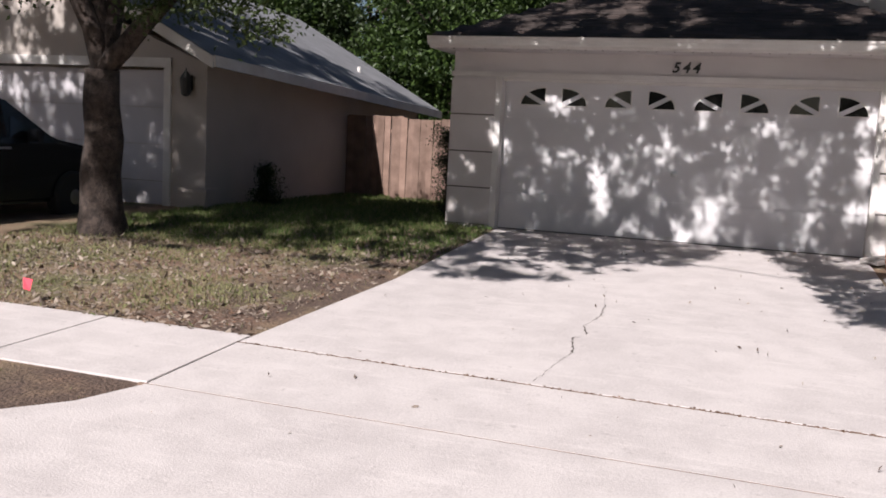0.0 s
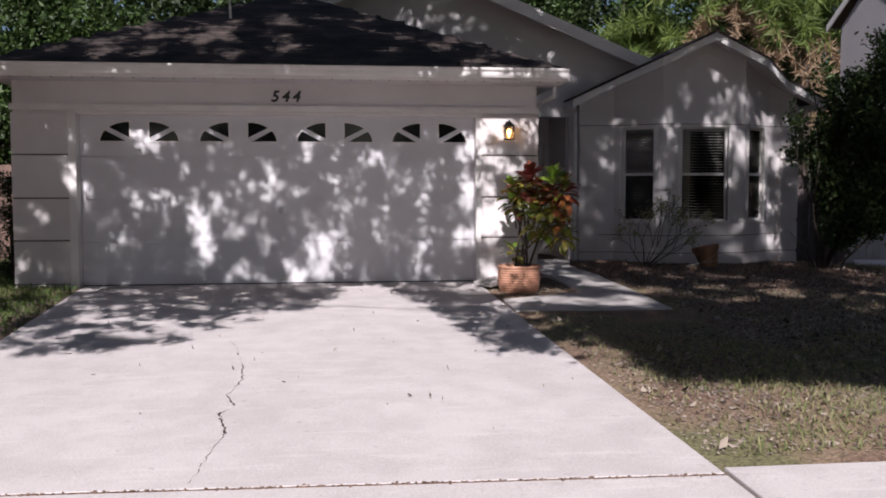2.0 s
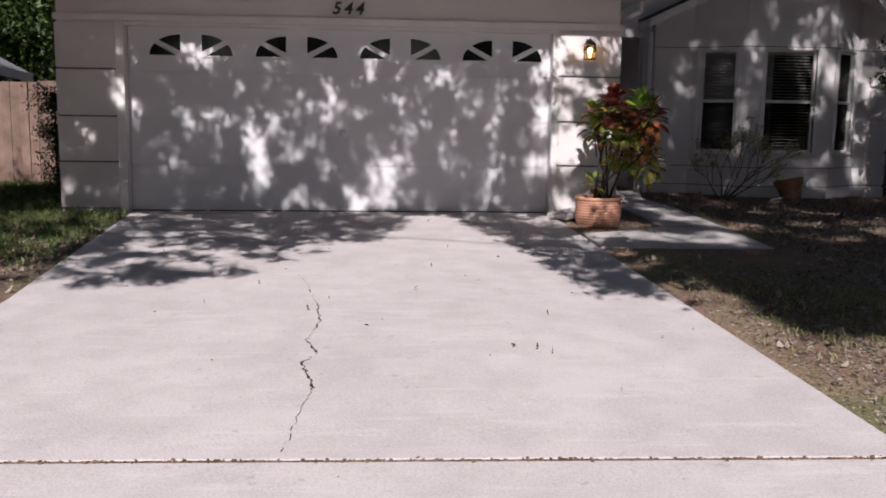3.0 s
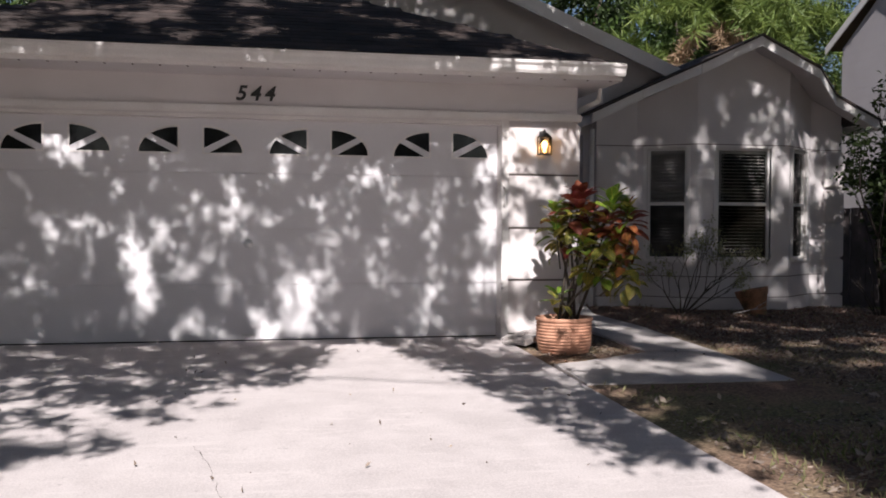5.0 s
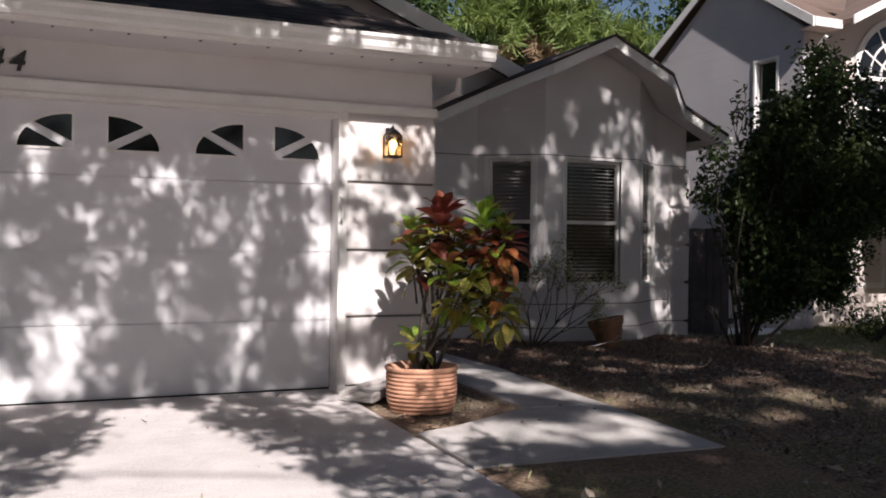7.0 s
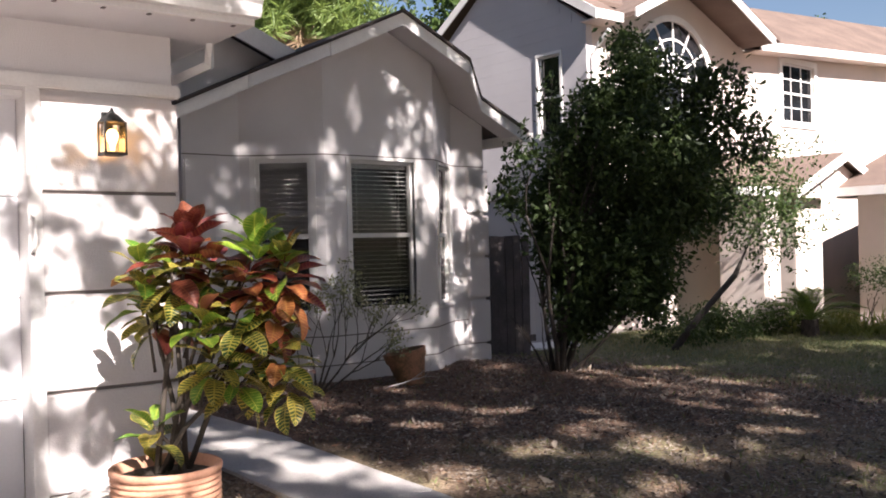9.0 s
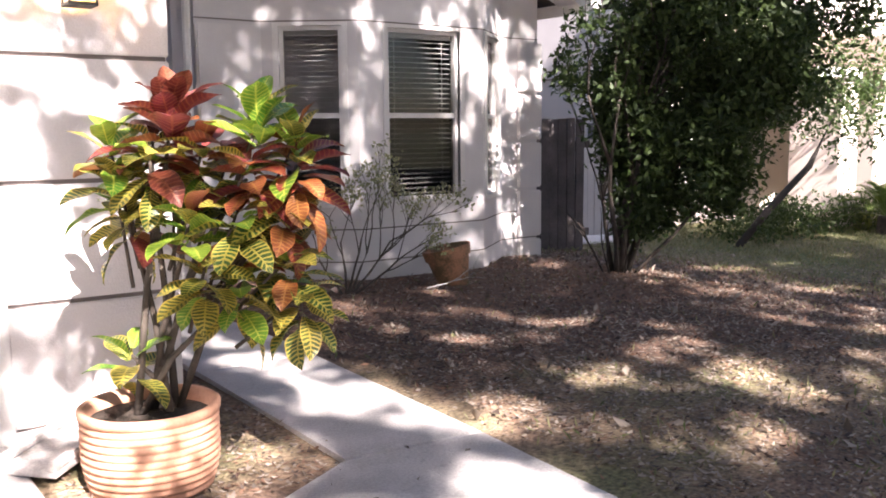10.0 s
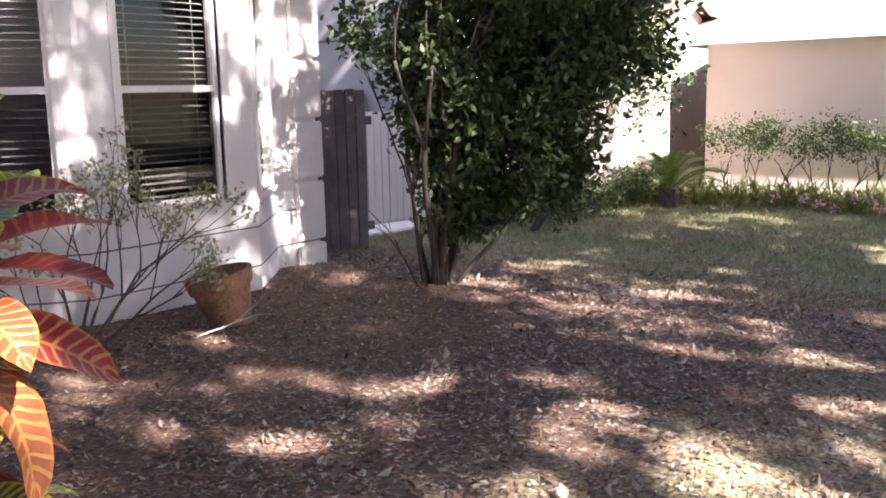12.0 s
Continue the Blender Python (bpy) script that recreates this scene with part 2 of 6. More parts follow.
M_TWIG = mat("twig_bark", (0.10, 0.08, 0.065), (0.055, 0.04, 0.03), 0.9, 9, 60, 0.4)
M_STEM = mat("dark_stem_bark", (0.055, 0.042, 0.035), (0.03, 0.022, 0.017), 0.9, 9, 60, 0.4)
M_TERRA = mat("terracotta", (0.60, 0.33, 0.22), (0.44, 0.21, 0.13), 0.8, 5, 60, 0.15)
M_TERRA_OLD = mat("weathered_terracotta", (0.40, 0.19, 0.11), (0.15, 0.10, 0.055), 0.9, 5.5, 50, 0.3, spread=(0.42, 0.58))
M_SOILPOT = mat("potting_soil", (0.05, 0.035, 0.025), rough=1.0, bump=0.8)
M_BLACK = mat("black_metal", (0.025, 0.024, 0.024), rough=0.5, bump=0.05)
# near black, standing for the unlit room behind the bay windows
M_DARK = mat("room_shade_black", (0.035, 0.032, 0.035), rough=0.9, bump=0)
M_DGLASS = mat("dark_glass", (0.012, 0.012, 0.014), rough=0.06, bump=0)
M_GLASS = glass("window_glass", 0.8)
M_SCREEN = glass("screened_glass", 0.5)
M_LGLASS = glass("lantern_glass", 0.95)
M_BLIND = mat("blind_slat", (0.74, 0.72, 0.70), (0.64, 0.62, 0.60), 0.5, 2, 60, 0)
M_DOOR_L = mat("neighbour_door_paint", (0.60, 0.57, 0.60), (0.52, 0.49, 0.52), 0.7, 1.0, 90, 0.05)
M_STUCCO_L = mat("neighbour_stucco", (0.50, 0.445, 0.41), (0.42, 0.375, 0.345), 0.9, 1.2, 120, 0.3)
M_STUCCO_R = mat("cream_stucco", (0.66, 0.56, 0.51), (0.58, 0.50, 0.46), 0.9, 1.2, 120, 0.3)
M_SIDING_R = mat("pale_siding", (0.53, 0.495, 0.51), (0.47, 0.435, 0.45), 0.8, 1.2, 90, 0.1)
M_CAR = mat("black_car_paint", (0.012, 0.013, 0.016), rough=0.25, bump=0)
M_RUBBER = mat("tyre_rubber", (0.02, 0.02, 0.02), rough=0.85)
M_STEEL = mat("bright_steel", (0.6, 0.6, 0.6), rough=0.3, metal=1.0, bump=0)
M_ROAD = mat("asphalt", (0.07, 0.07, 0.07), (0.045, 0.045, 0.045), 0.9, 2, 80, 0.4)
M_BULB = glow("lamp_bulb", (1.0, 0.5, 0.12), 7.0)
M_PINK = mat("pink_flag_plastic", (0.85, 0.08, 0.12), rough=0.5, bump=0)
M_OAK = leafy("oak_leaf", (0.035, 0.055, 0.018), (0.08, 0.11, 0.035))
M_WOOD1 = leafy("woodland_leaf", (0.017, 0.034, 0.009), (0.072, 0.12, 0.027))
M_WOOD2 = leafy("deep_woodland_leaf", (0.014, 0.026, 0.009), (0.045, 0.07, 0.02))
M_PALM = leafy("palm_frond", (0.08, 0.13, 0.03), (0.20, 0.26, 0.06))
M_PALMDRY = leafy("dry_frond", (0.30, 0.20, 0.12), (0.42, 0.30, 0.20))
M_BUSH = leafy("ligustrum_leaf", (0.022, 0.038, 0.014), (0.065, 0.095, 0.028), rough=0.5, through_=0.4, spec=0.3)
M_HEDGE = leafy("hedge_leaf", (0.028, 0.052, 0.015), (0.08, 0.115, 0.032))
M_BORDER = leafy("yellow_green_leaf", (0.10, 0.14, 0.03), (0.28, 0.29, 0.08))
M_GRASS = leafy("grass_blade", (0.11, 0.15, 0.045), (0.32, 0.28, 0.15), rough=0.7, through_=0.2)
M_GREEN = leafy("green_grass_blade", (0.055, 0.10, 0.022), (0.13, 0.18, 0.045), rough=0.6, through_=0.3)
M_PALELEAF = leafy("pale_leaf", (0.22, 0.24, 0.12), (0.40, 0.38, 0.22))
M_LITTER = leafy("fallen_leaf", (0.05, 0.03, 0.024), (0.40, 0.33, 0.27), rough=0.75, through_=0.03)
M_LITTER_R = leafy("red_brown_leaf", (0.06, 0.03, 0.02), (0.30, 0.17, 0.11), rough=0.75, through_=0.03)
M_FLOWER = leafy("pink_petal", (0.65, 0.25, 0.4), (0.8, 0.6, 0.65))


# ---- mesh helpers ----
def part(name, bm, material, parent=None, label="", kind="", smooth=False):
    me = bpy.data.meshes.new(name)
    bm.to_mesh(me)
    bm.free()
    me.materials.append(material)
    if smooth:
        me.shade_smooth()
    ob = new(name, me)
    ob.parent = parent
    return tagged(ob, label, kind=kind)


def thing(name, label, category, group="", kind="", at=(0, 0, 0)):
    ob = new(name)
    ob.empty_display_size = 0.1
    ob.location = at
    return tagged(ob, label, category, group, kind)


def box(bm, x0, x1, y0, y1, z0, z1, m=None, bevel=0.0):
    v = [bm.verts.new((x, y, z)) for x in (x0, x1) for y in (y0, y1) for z in (z0, z1)]
    faces = [bm.faces.new([v[i] for i in f]) for f in ((0, 1, 3, 2), (4, 6, 7, 5), (0, 4, 5, 1), (2, 3, 7, 6), (0, 2, 6, 4), (1, 5, 7, 3))]
    if bevel:
        edges = list({e for f in faces for e in f.edges})
        geom = bmesh.ops.bevel(bm, geom=edges, offset=bevel, segments=2, affect="EDGES")
        v = list({w for f in geom["faces"] for w in f.verts} | {w for w in v if w.is_valid})
    if m is not None:
        bmesh.ops.transform(bm, matrix=m, verts=v)
    return bm


def prism(bm, poly, y0, y1, m=None):
    """A polygon of (x, z) pushed from y0 to y1."""
    a, b = [bm.verts.new((x, y0, z)) for x, z in poly], [bm.verts.new((x, y1, z)) for x, z in poly]
    bm.faces.new(a)
    bm.faces.new(b[::-1])
    for i in range(len(poly)):
        j = (i + 1) % len(poly)
        bm.faces.new([a[j], a[i], b[i], b[j]])
    if m is not None:
        bmesh.ops.transform(bm, matrix=m, verts=a + b)
    return bm


def slab(bm, pts, thick):
    """A sheet through 3-D points, with thickness downwards."""
    a, b = [bm.verts.new(p) for p in pts], [bm.verts.new((p[0], p[1], p[2] - thick)) for p in pts]
    bm.faces.new(a)
    bm.faces.new(b[::-1])
    for i in range(len(pts)):
        j = (i + 1) % len(pts)
        bm.faces.new([a[j], a[i], b[i], b[j]])
    return bm


def tube(bm, pts, radii, sides=8):
    """A tapered tube along points."""
    rings = []
    for i, p in enumerate(pts):
        p = Vector(p)
        way = (Vector(pts[min(i + 1, len(pts) - 1)]) - Vector(pts[max(i - 1, 0)])).normalized()
        u = way.cross((0.31, 0.17, 0.93) if abs(way.z) < 0.8 else (1, 0.1, 0)).normalized()
        w = way.cross(u)
        rings.append([bm.verts.new(p + radii[i] * (u * math.cos(2 * math.pi * k / sides) + w * math.sin(2 * math.pi * k / sides))) for k in range(sides)])
    for a, b in zip(rings, rings[1:]):
        for k in range(sides):
            bm.faces.new([a[k], a[(k + 1) % sides], b[(k + 1) % sides], b[k]])
    bm.faces.new(rings[0][::-1])
    bm.faces.new(rings[-1])
    return bm


def lathe(bm, profile, sides=32, m=None):
    """A turned shape: (radius, z) from bottom to top, round the z axis."""
    rings = [[bm.verts.new((r * math.cos(2 * math.pi * k / sides), r * math.sin(2 * math.pi * k / sides), z)) for k in range(sides)] for r, z in profile]
    for a, b in zip(rings, rings[1:]):
        for k in range(sides):
            bm.faces.new([a[k], a[(k + 1) % sides], b[(k + 1) % sides], b[k]])
    bm.faces.new(rings[0][::-1])
    bm.faces.new(rings[-1])
    if m is not None:
        bmesh.ops.transform(bm, matrix=m, verts=[v for r in rings for v in r])
    return bm


def leaf_mesh(name, centres, length, width, material, parent, rng, kind="", label="", droop=0.0, upright=0.0, flat=0.0):
    """Many small leaves as one mesh: two triangles each, bent along the middle. flat: how far they lie down, up to 1."""
    n = len(centres)
    way = rng.normal(size=(n, 3)) * (1, 1, 1 - flat)
    way[:, 2] = way[:, 2] * (1 + upright) + (2 * upright - droop)
    way /= np.linalg.norm(way, axis=1, keepdims=True)
    side = np.cross(way, rng.normal(size=(n, 3)) * (1 - flat, 1 - flat, 1) + (0, 0, 2 * flat))
    side /= np.linalg.norm(side, axis=1, keepdims=True) + 1e-9
    size = rng.uniform(0.6, 1.25, (n, 1))
    lift = np.cross(way, side) * width * 0.3 * size
    c = np.asarray(centres)
    v = np.stack([c, c + way * length * 0.45 * size + side * width * 0.5 * size + lift, c + way * length * size, c + way * length * 0.45 * size - side * width * 0.5 * size + lift], 1).reshape(-1, 3)
    me = bpy.data.meshes.new(name)
    me.vertices.add(4 * n)
    me.vertices.foreach_set("co", v.ravel())
    idx = np.arange(n)[:, None] * 4
    loops = (idx + np.array([0, 1, 2, 0, 2, 3])).ravel()
    me.loops.add(6 * n)
    me.loops.foreach_set("vertex_index", loops)
    me.polygons.add(2 * n)
    me.polygons.foreach_set("loop_start", np.arange(2 * n) * 3)
    me.polygons.foreach_set("loop_total", np.full(2 * n, 3))
    me.update()
    me.materials.append(material)
    ob = new(name, me)
    ob.parent = parent
    return tagged(ob, label, kind=kind)


def ramp_z(x, points):
    return float(np.interp(x, [p[0] for p in points], [p[1] for p in points]))


PAVED = [(-8, -0.46), (-3, -0.42), (0, -0.34), (4.4, -0.24), (5.7, -0.2), (13, 0.0), (30, 0.05)]


def paved(y):
    return ramp_z(y, PAVED)


LAWN_FALL = [(3.2, 0), (5.0, -0.03), (6.7, -0.045), (7.6, -0.13), (8.9, -0.265), (10.2, -0.30)]


def lawn(x, y):
    """Height of the lawn: a little below the paving, falling towards the right-hand neighbour."""
    z = paved(min(y, 13)) - 0.006
    z += ramp_z(x, LAWN_FALL)
    if x < -5:
        z -= 0.012 * min(-5 - x, 8)
    bump = 0.01 * noise.noise((x * 0.9, y * 0.9, 3.1)) if -14 < x < 16 and -2 < y < 24 else 0
    if (-3.9 < x < 0.9 and -9 < y < 13.2) or (-5.2 < x < 2.4 and y < 4.1) or 4.6 < y < 5.8 and abs(x) < 40 or 0.9 < x < 2.8 and 10.9 < y < 17:
        bump = -0.022
    return z + bump


# ---- ground, paving ----
def make_ground():
    xs = [-900, -300, -120, -60, -40, -30, -24] + [-20 + 0.5 * i for i in range(81)] + [24, 30, 40, 60, 120, 300, 900]
    ys = [-900, -300, -100, -50, -30, -20, -12, -8, -5, -4, -3] + [-2 + 0.5 * i for i in range(57)] + [30, 36, 45, 60, 120, 300, 900]
    bm = bmesh.new()
    g = [[bm.verts.new((x, y, lawn(x, y))) for x in xs] for y in ys]
    for a, b in zip(g, g[1:]):
        for i in range(len(xs) - 1):
            bm.faces.new([a[i], a[i + 1], b[i + 1], b[i]])
    ob = part("ground", bm, M_SOIL, smooth=True)
    tagged(ob, "thin lawn with dry thatch, bare soil and fallen leaves", "ground", kind="structure")
    return ob


GROUND = make_ground()


def plate(bm, poly, thick=0.12):
    """Paving: a polygon of (x, y) on the paved height, rounded at the top edge by a narrow chamfer."""
    c = (sum(p[0] for p in poly) / len(poly), sum(p[1] for p in poly) / len(poly))
    top = [bm.verts.new((x + (c[0] - x) * 0.004, y + (c[1] - y) * 0.004, paved(y))) for x, y in poly]
    mid = [bm.verts.new((x, y, paved(y) - 0.008)) for x, y in poly]
    low = [bm.verts.new((x, y, paved(y) - thick)) for x, y in poly]
    bm.faces.new(top)
    bm.faces.new(low[::-1])
    for a, b in ((mid, top), (low, mid)):
        for i in range(len(poly)):
            j = (i + 1) % len(poly)
            bm.faces.new([a[i], a[j], b[j], b[i]])
    return bm


DRIVE = new("driveway")
tagged(DRIVE, "pale stained concrete driveway with a jagged crack in front of the garage", "driveway", kind="structure")
JY1, JY2 = 5.69, 4.63
for poly in ([(-4.03, 13.17), (-3.86, 10.5), (-3.73, 8.5), (-3.73, JY1 + 0.012), (0.965, JY1 - 0.11), (0.9, 9.5), (0.88, 13.17)],
             [(-3.73, JY1 - 0.009), (-3.68, JY2 + 0.003), (0.98, JY2 - 0.023), (0.965, JY1 - 0.132)],
             [(-3.68, JY2 - 0.003), (-3.82, 4.2), (-4.15, 3.8), (-4.8, 3.3), (-5.0, -3), (2.3, -3), (2.1, 3.3), (1.3, 3.9), (0.98, JY2 - 0.029)]):
    part("concrete_slab", plate(bmesh.new(), poly), M_CONC, DRIVE)
bm = bmesh.new()
for ya, yb in ((JY1, JY1 - 0.1225), (JY2, JY2 - 0.026)):
    for i in range(60):
        x0, x1 = -3.73 + 4.69 * i / 60, -3.73 + 4.69 * (i + 1) / 60
        t = (i + 0.5) / 60
        y = ya + (yb - ya) * t
        half = 0.016 + 0.004 * math.sin(i * 2.3) if ya == JY1 else 0.010 + 0.004 * math.sin(i * 1.7)
        box(bm, x0, x1, y - half, y + half, paved(y) - 0.05, paved(y) - 0.0022)
part("joint_filling", bm, M_JOINT, DRIVE, "soil and grit packed in the joints")
rj, bits = random.Random(8), bmesh.new()
for k in range(420):
    t = rj.random()
    x, y = -3.73 + 4.69 * t, JY1 - 0.1225 * t + rj.gauss(0, 0.009)
    s = rj.uniform(0.0015, 0.005)
    m = Matrix.Translation((x, y, paved(y) + 0.002)) @ Matrix.Rotation(rj.uniform(0, 3), 4, "Z")
    box(bits, -s * 1.6, s * 1.6, -s, s, -0.002, s * 0.5, m)
part("joint_crumbs", bits, M_JOINT, DRIVE, "brown crumbs of soil along the joint", kind="stuff")
# the crack wanders from the first joint towards the garage
crack = [(-1.63, 5.74), (-1.61, 5.97), (-1.60, 6.2), (-1.57, 6.46), (-1.555, 6.56), (-1.60, 6.76), (-1.635, 6.95), (-1.57, 7.14), (-1.645, 7.43), (-1.60, 7.72), (-1.59, 7.9), (-1.61, 8.1), (-1.66, 8.44), (-1.75, 9.0), (-1.87, 9.41)]
STRETCHES = [(6.50, 7.02, 0.009), (7.12, 7.46, 0.008), (7.66, 8.3, 0.0055)]
rng = random.Random(4)
bm = bmesh.new()
fine = []
for (x0, y0), (x1, y1) in zip(crack, crack[1:]):
    for k in range(6):
        t = k / 6
        fine.append((x0 + (x1 - x0) * t + rng.uniform(-0.011, 0.011), y0 + (y1 - y0) * t + rng.uniform(-0.01, 0.01)))
for (x0, y0), (x1, y1) in zip(fine, fine[1:]):
    w = next((w for a, b, w in STRETCHES if a < y0 < b), 0.0022) * rng.uniform(0.25, 1.3)
    if w < 0.0022 and rng.random() < 0.3:
        continue
    z0, z1 = paved(y0) + 0.0012, paved(y1) + 0.0012
    v = [bm.verts.new(p) for p in ((x0 - w, y0, z0), (x0 + w * 0.6, y0, z0), (x1 + w * 0.6, y1 + 0.003, z1), (x1 - w, y1 + 0.003, z1))]
    bm.faces.new(v)
part("crack", bm, M_CRACK, DRIVE, "dark jagged crack in the concrete")

PATH_L = new("pavement")
tagged(PATH_L, "pale concrete pavement slabs crossing the lawn along the street", "pavement", kind="structure")
for i in range(14):
    a, b = -3.74 - 1.24 * i - 0.006, -3.74 - 1.24 * (i + 1) + 0.006
    part("concrete_slab", plate(bmesh.new(), [(a + (0.05 if i == 0 else 0), JY2 + 0.03), (a, JY1 + 0.2), (b, JY1 + 0.2), (b, JY2 + 0.03)]), M_CONC, PATH_L)
    a, b = 0.99 + 1.24 * i, 0.99 + 1.24 * (i + 1) - 0.012
    part("concrete_slab", plate(bmesh.new(), [(a, JY2 - 0.03), (b, JY2 - 0.03), (b, JY1 - 0.02), (a, JY1 - 0.02)]), M_CONC, PATH_L)
WALK = new("walkway")
tagged(WALK, "narrow concrete walkway leading from the driveway to the front entry", "walkway", kind="structure")
for poly in ([(0.91, 10.68), (2.58, 10.61), (2.62, 11.95), (1.94, 12.0), (1.22, 11.62), (0.93, 11.53)],
             [(1.96, 12.015), (2.62, 11.965), (2.65, 13.6), (1.96, 13.6)], [(1.96, 13.615), (2.68, 13.615), (2.64, 15.2), (1.96, 15.2)],
             [(1.96, 15.215), (2.64, 15.215), (3.0, 16.55), (1.7, 16.55)]):
    part("concrete_slab", plate(bmesh.new(), poly, 0.1), M_WALK, WALK)
bm = bmesh.new()
box(bm, -200, 200, -12, -3.02, -0.9, -0.44)
tagged(part("road", bm, M_ROAD), "grey asphalt road in front of the houses", "road", kind="structure")


# ---- walls with openings ----
def wall(bm, p, q, tops, holes=(), z0=-0.35, thick=0.14):
    """A wall from p to q (x, y); tops: (s, z) along it; holes: (s0, s1, z0, z1). It thickens to the left of its way."""
    p, q = Vector((*p, 0)), Vector((*q, 0))
    along = (q - p).normalized()
    length = (q - p).length
    m = Matrix.Translation(p) @ Matrix((along.to_4d(), Vector((-along.y, along.x, 0, 0)), Vector((0, 0, 1, 0)), Vector((0, 0, 0, 1)))).transposed()
    m = Matrix(((along.x, -along.y, 0, p.x), (along.y, along.x, 0, p.y), (0, 0, 1, 0), (0, 0, 0, 1)))
    cuts = sorted({0.0, length, *(s for s, _ in tops if 0 < s < length), *(s for h in holes for s in h[:2])})
    for a, b in zip(cuts, cuts[1:]):
        mid = (a + b) / 2
        ta, tb = ramp_z(a, tops), ramp_z(b, tops)
        spans, low = [], z0
        for h in sorted((h for h in holes if h[0] < mid < h[1]), key=lambda h: h[2]):
            if h[2] > low:
                spans.append((low, h[2], h[2]))
            low = h[3]
        spans.append((low, ta, tb))
        for lo, ha, hb in spans:
            prism(bm, [(a, lo), (b, lo), (b, hb), (a, ha)], 0, thick, m)
    return m


def blind(parent_m, s0, s1, z0, z1, y):
    th = thing("window_blind", "white horizontal slatted blind hanging behind the window glass", "blind", "window blinds", at=tuple(parent_m @ Vector((s0, y, z0))))
    inv = Matrix.Translation(th.location).inverted() @ parent_m
    bm = bmesh.new()
    box(bm, s0, s1, y - 0.02, y + 0.02, z1 - 0.04, z1, inv)
    part("head_rail", bm, M_BLIND, th)
    bm = bmesh.new()
    box(bm, s0, s1, -0.018, 0.018, -0.0012, 0.0012)
    bmesh.ops.rotate(bm, verts=bm.verts, cent=(0, 0, 0), matrix=Matrix.Rotation(radians(14), 3, "X"))
    first, z = part("slat", bm, M_BLIND, th), z1 - 0.07
    first.matrix_basis = inv @ Matrix.Translation((0, y, z))
    while z > z0 + 0.06:
        z -= 0.046
        s = new("slat", first.data)
        s.parent, s.matrix_basis = th, inv @ Matrix.Translation((0, y, z))
    bm = bmesh.new()
    for s in (s0 + 0.1, s1 - 0.1):
        box(bm, s - 0.002, s + 0.002, y - 0.022, y - 0.019, z0 + 0.02, z1, inv)
    part("cord", bm, M_BLIND, th)


def window(name, m, s0, s1, z0, z1, label, blinds=False, grid=(1, 1), frame_w=0.035, casing=0.0, casing_mat=None):
    """A sash window in an opening of a wall whose plane is y = 0 in m."""
    root = new(name)
    tagged(root, label, "window", kind="structure")
    f, zm = frame_w, (z0 + z1) / 2
    bm = bmesh.new()
    for a in ((s0, s0 + f, z0, z1), (s1 - f, s1, z0, z1), (s0 + f, s1 - f, z0, z0 + f), (s0 + f, s1 - f, z1 - f, z1)):
        box(bm, a[0], a[1], 0.03, 0.09, a[2], a[3], m)
    box(bm, s0 + f, s1 - f, 0.035, 0.085, zm - 0.022, zm + 0.022, m)
    part("window_frame", bm, M_TRIM, root)
    bm = bmesh.new()
    box(bm, s0 - 0.02, s1 + 0.02, -0.03, 0.03, z0 - 0.035, z0, m)
    part("window_sill", bm, M_TRIM, root)
    for a, b in ((z0 + f, zm - 0.022), (zm + 0.022, z1 - f)):
        bm = bmesh.new()
        box(bm, s0 + f, s1 - f, 0.058, 0.062, a, b, m)
        pane = part("pane", bm, (M_SCREEN if a < z0 + 0.1 else M_GLASS) if blinds else M_DGLASS, root)
        if blinds:
            pane.visible_shadow = False
        nx, nz = grid
        if nx * nz > 1:
            bm = bmesh.new()
            for i in range(1, nx):
                x = s0 + f + (s1 - s0 - 2 * f) * i / nx
                box(bm, x - 0.012, x + 0.012, 0.045, 0.057, a, b, m)
            for i in range(1, nz):
                z = a + (b - a) * i / nz
                box(bm, s0 + f, s1 - f, 0.0455, 0.0565, z - 0.012, z + 0.012, m)
            part("muntin", bm, M_TRIM, root)
    if casing:
        bm = bmesh.new()
        c = casing
        for a in ((s0 - c, s0, z0 - c, z1 + c), (s1, s1 + c, z0 - c, z1 + c), (s0, s1, z1, z1 + c), (s0, s1, z0 - c, z0 - 0.04)):
            box(bm, a[0], a[1], -0.032, -0.001, a[2], a[3], m)
        part("casing", bm, casing_mat or M_TRIM, root)
    if blinds:
        blind(m, s0 + f, s1 - f, z0 + f, z1 - f, 0.12)
    return root


# ---- the white house ----
GX0, GX1, GY = -4.77, 1.63, 13.0
WG = new("wall_garage")
tagged(WG, "white painted stucco wall round the garage door", "wall", kind="structure")
for p, q, tops, holes in (((GX0, GY), (GX1, GY), [(0, 2.56), (GX1 - GX0, 2.56)], [(0.72, 5.62, -0.35, 2.14)]), ((GX1, GY + 0.14), (GX1, 16.6), [(0, 2.56), (4, 2.56)], []), ((GX0, 26), (GX0, GY + 0.14), [(0, 2.56), (14, 2.56)], [])):
    bm = bmesh.new()
    wall(bm, p, q, tops, holes)
    part("wall_face", bm, M_STUCCO, WG)
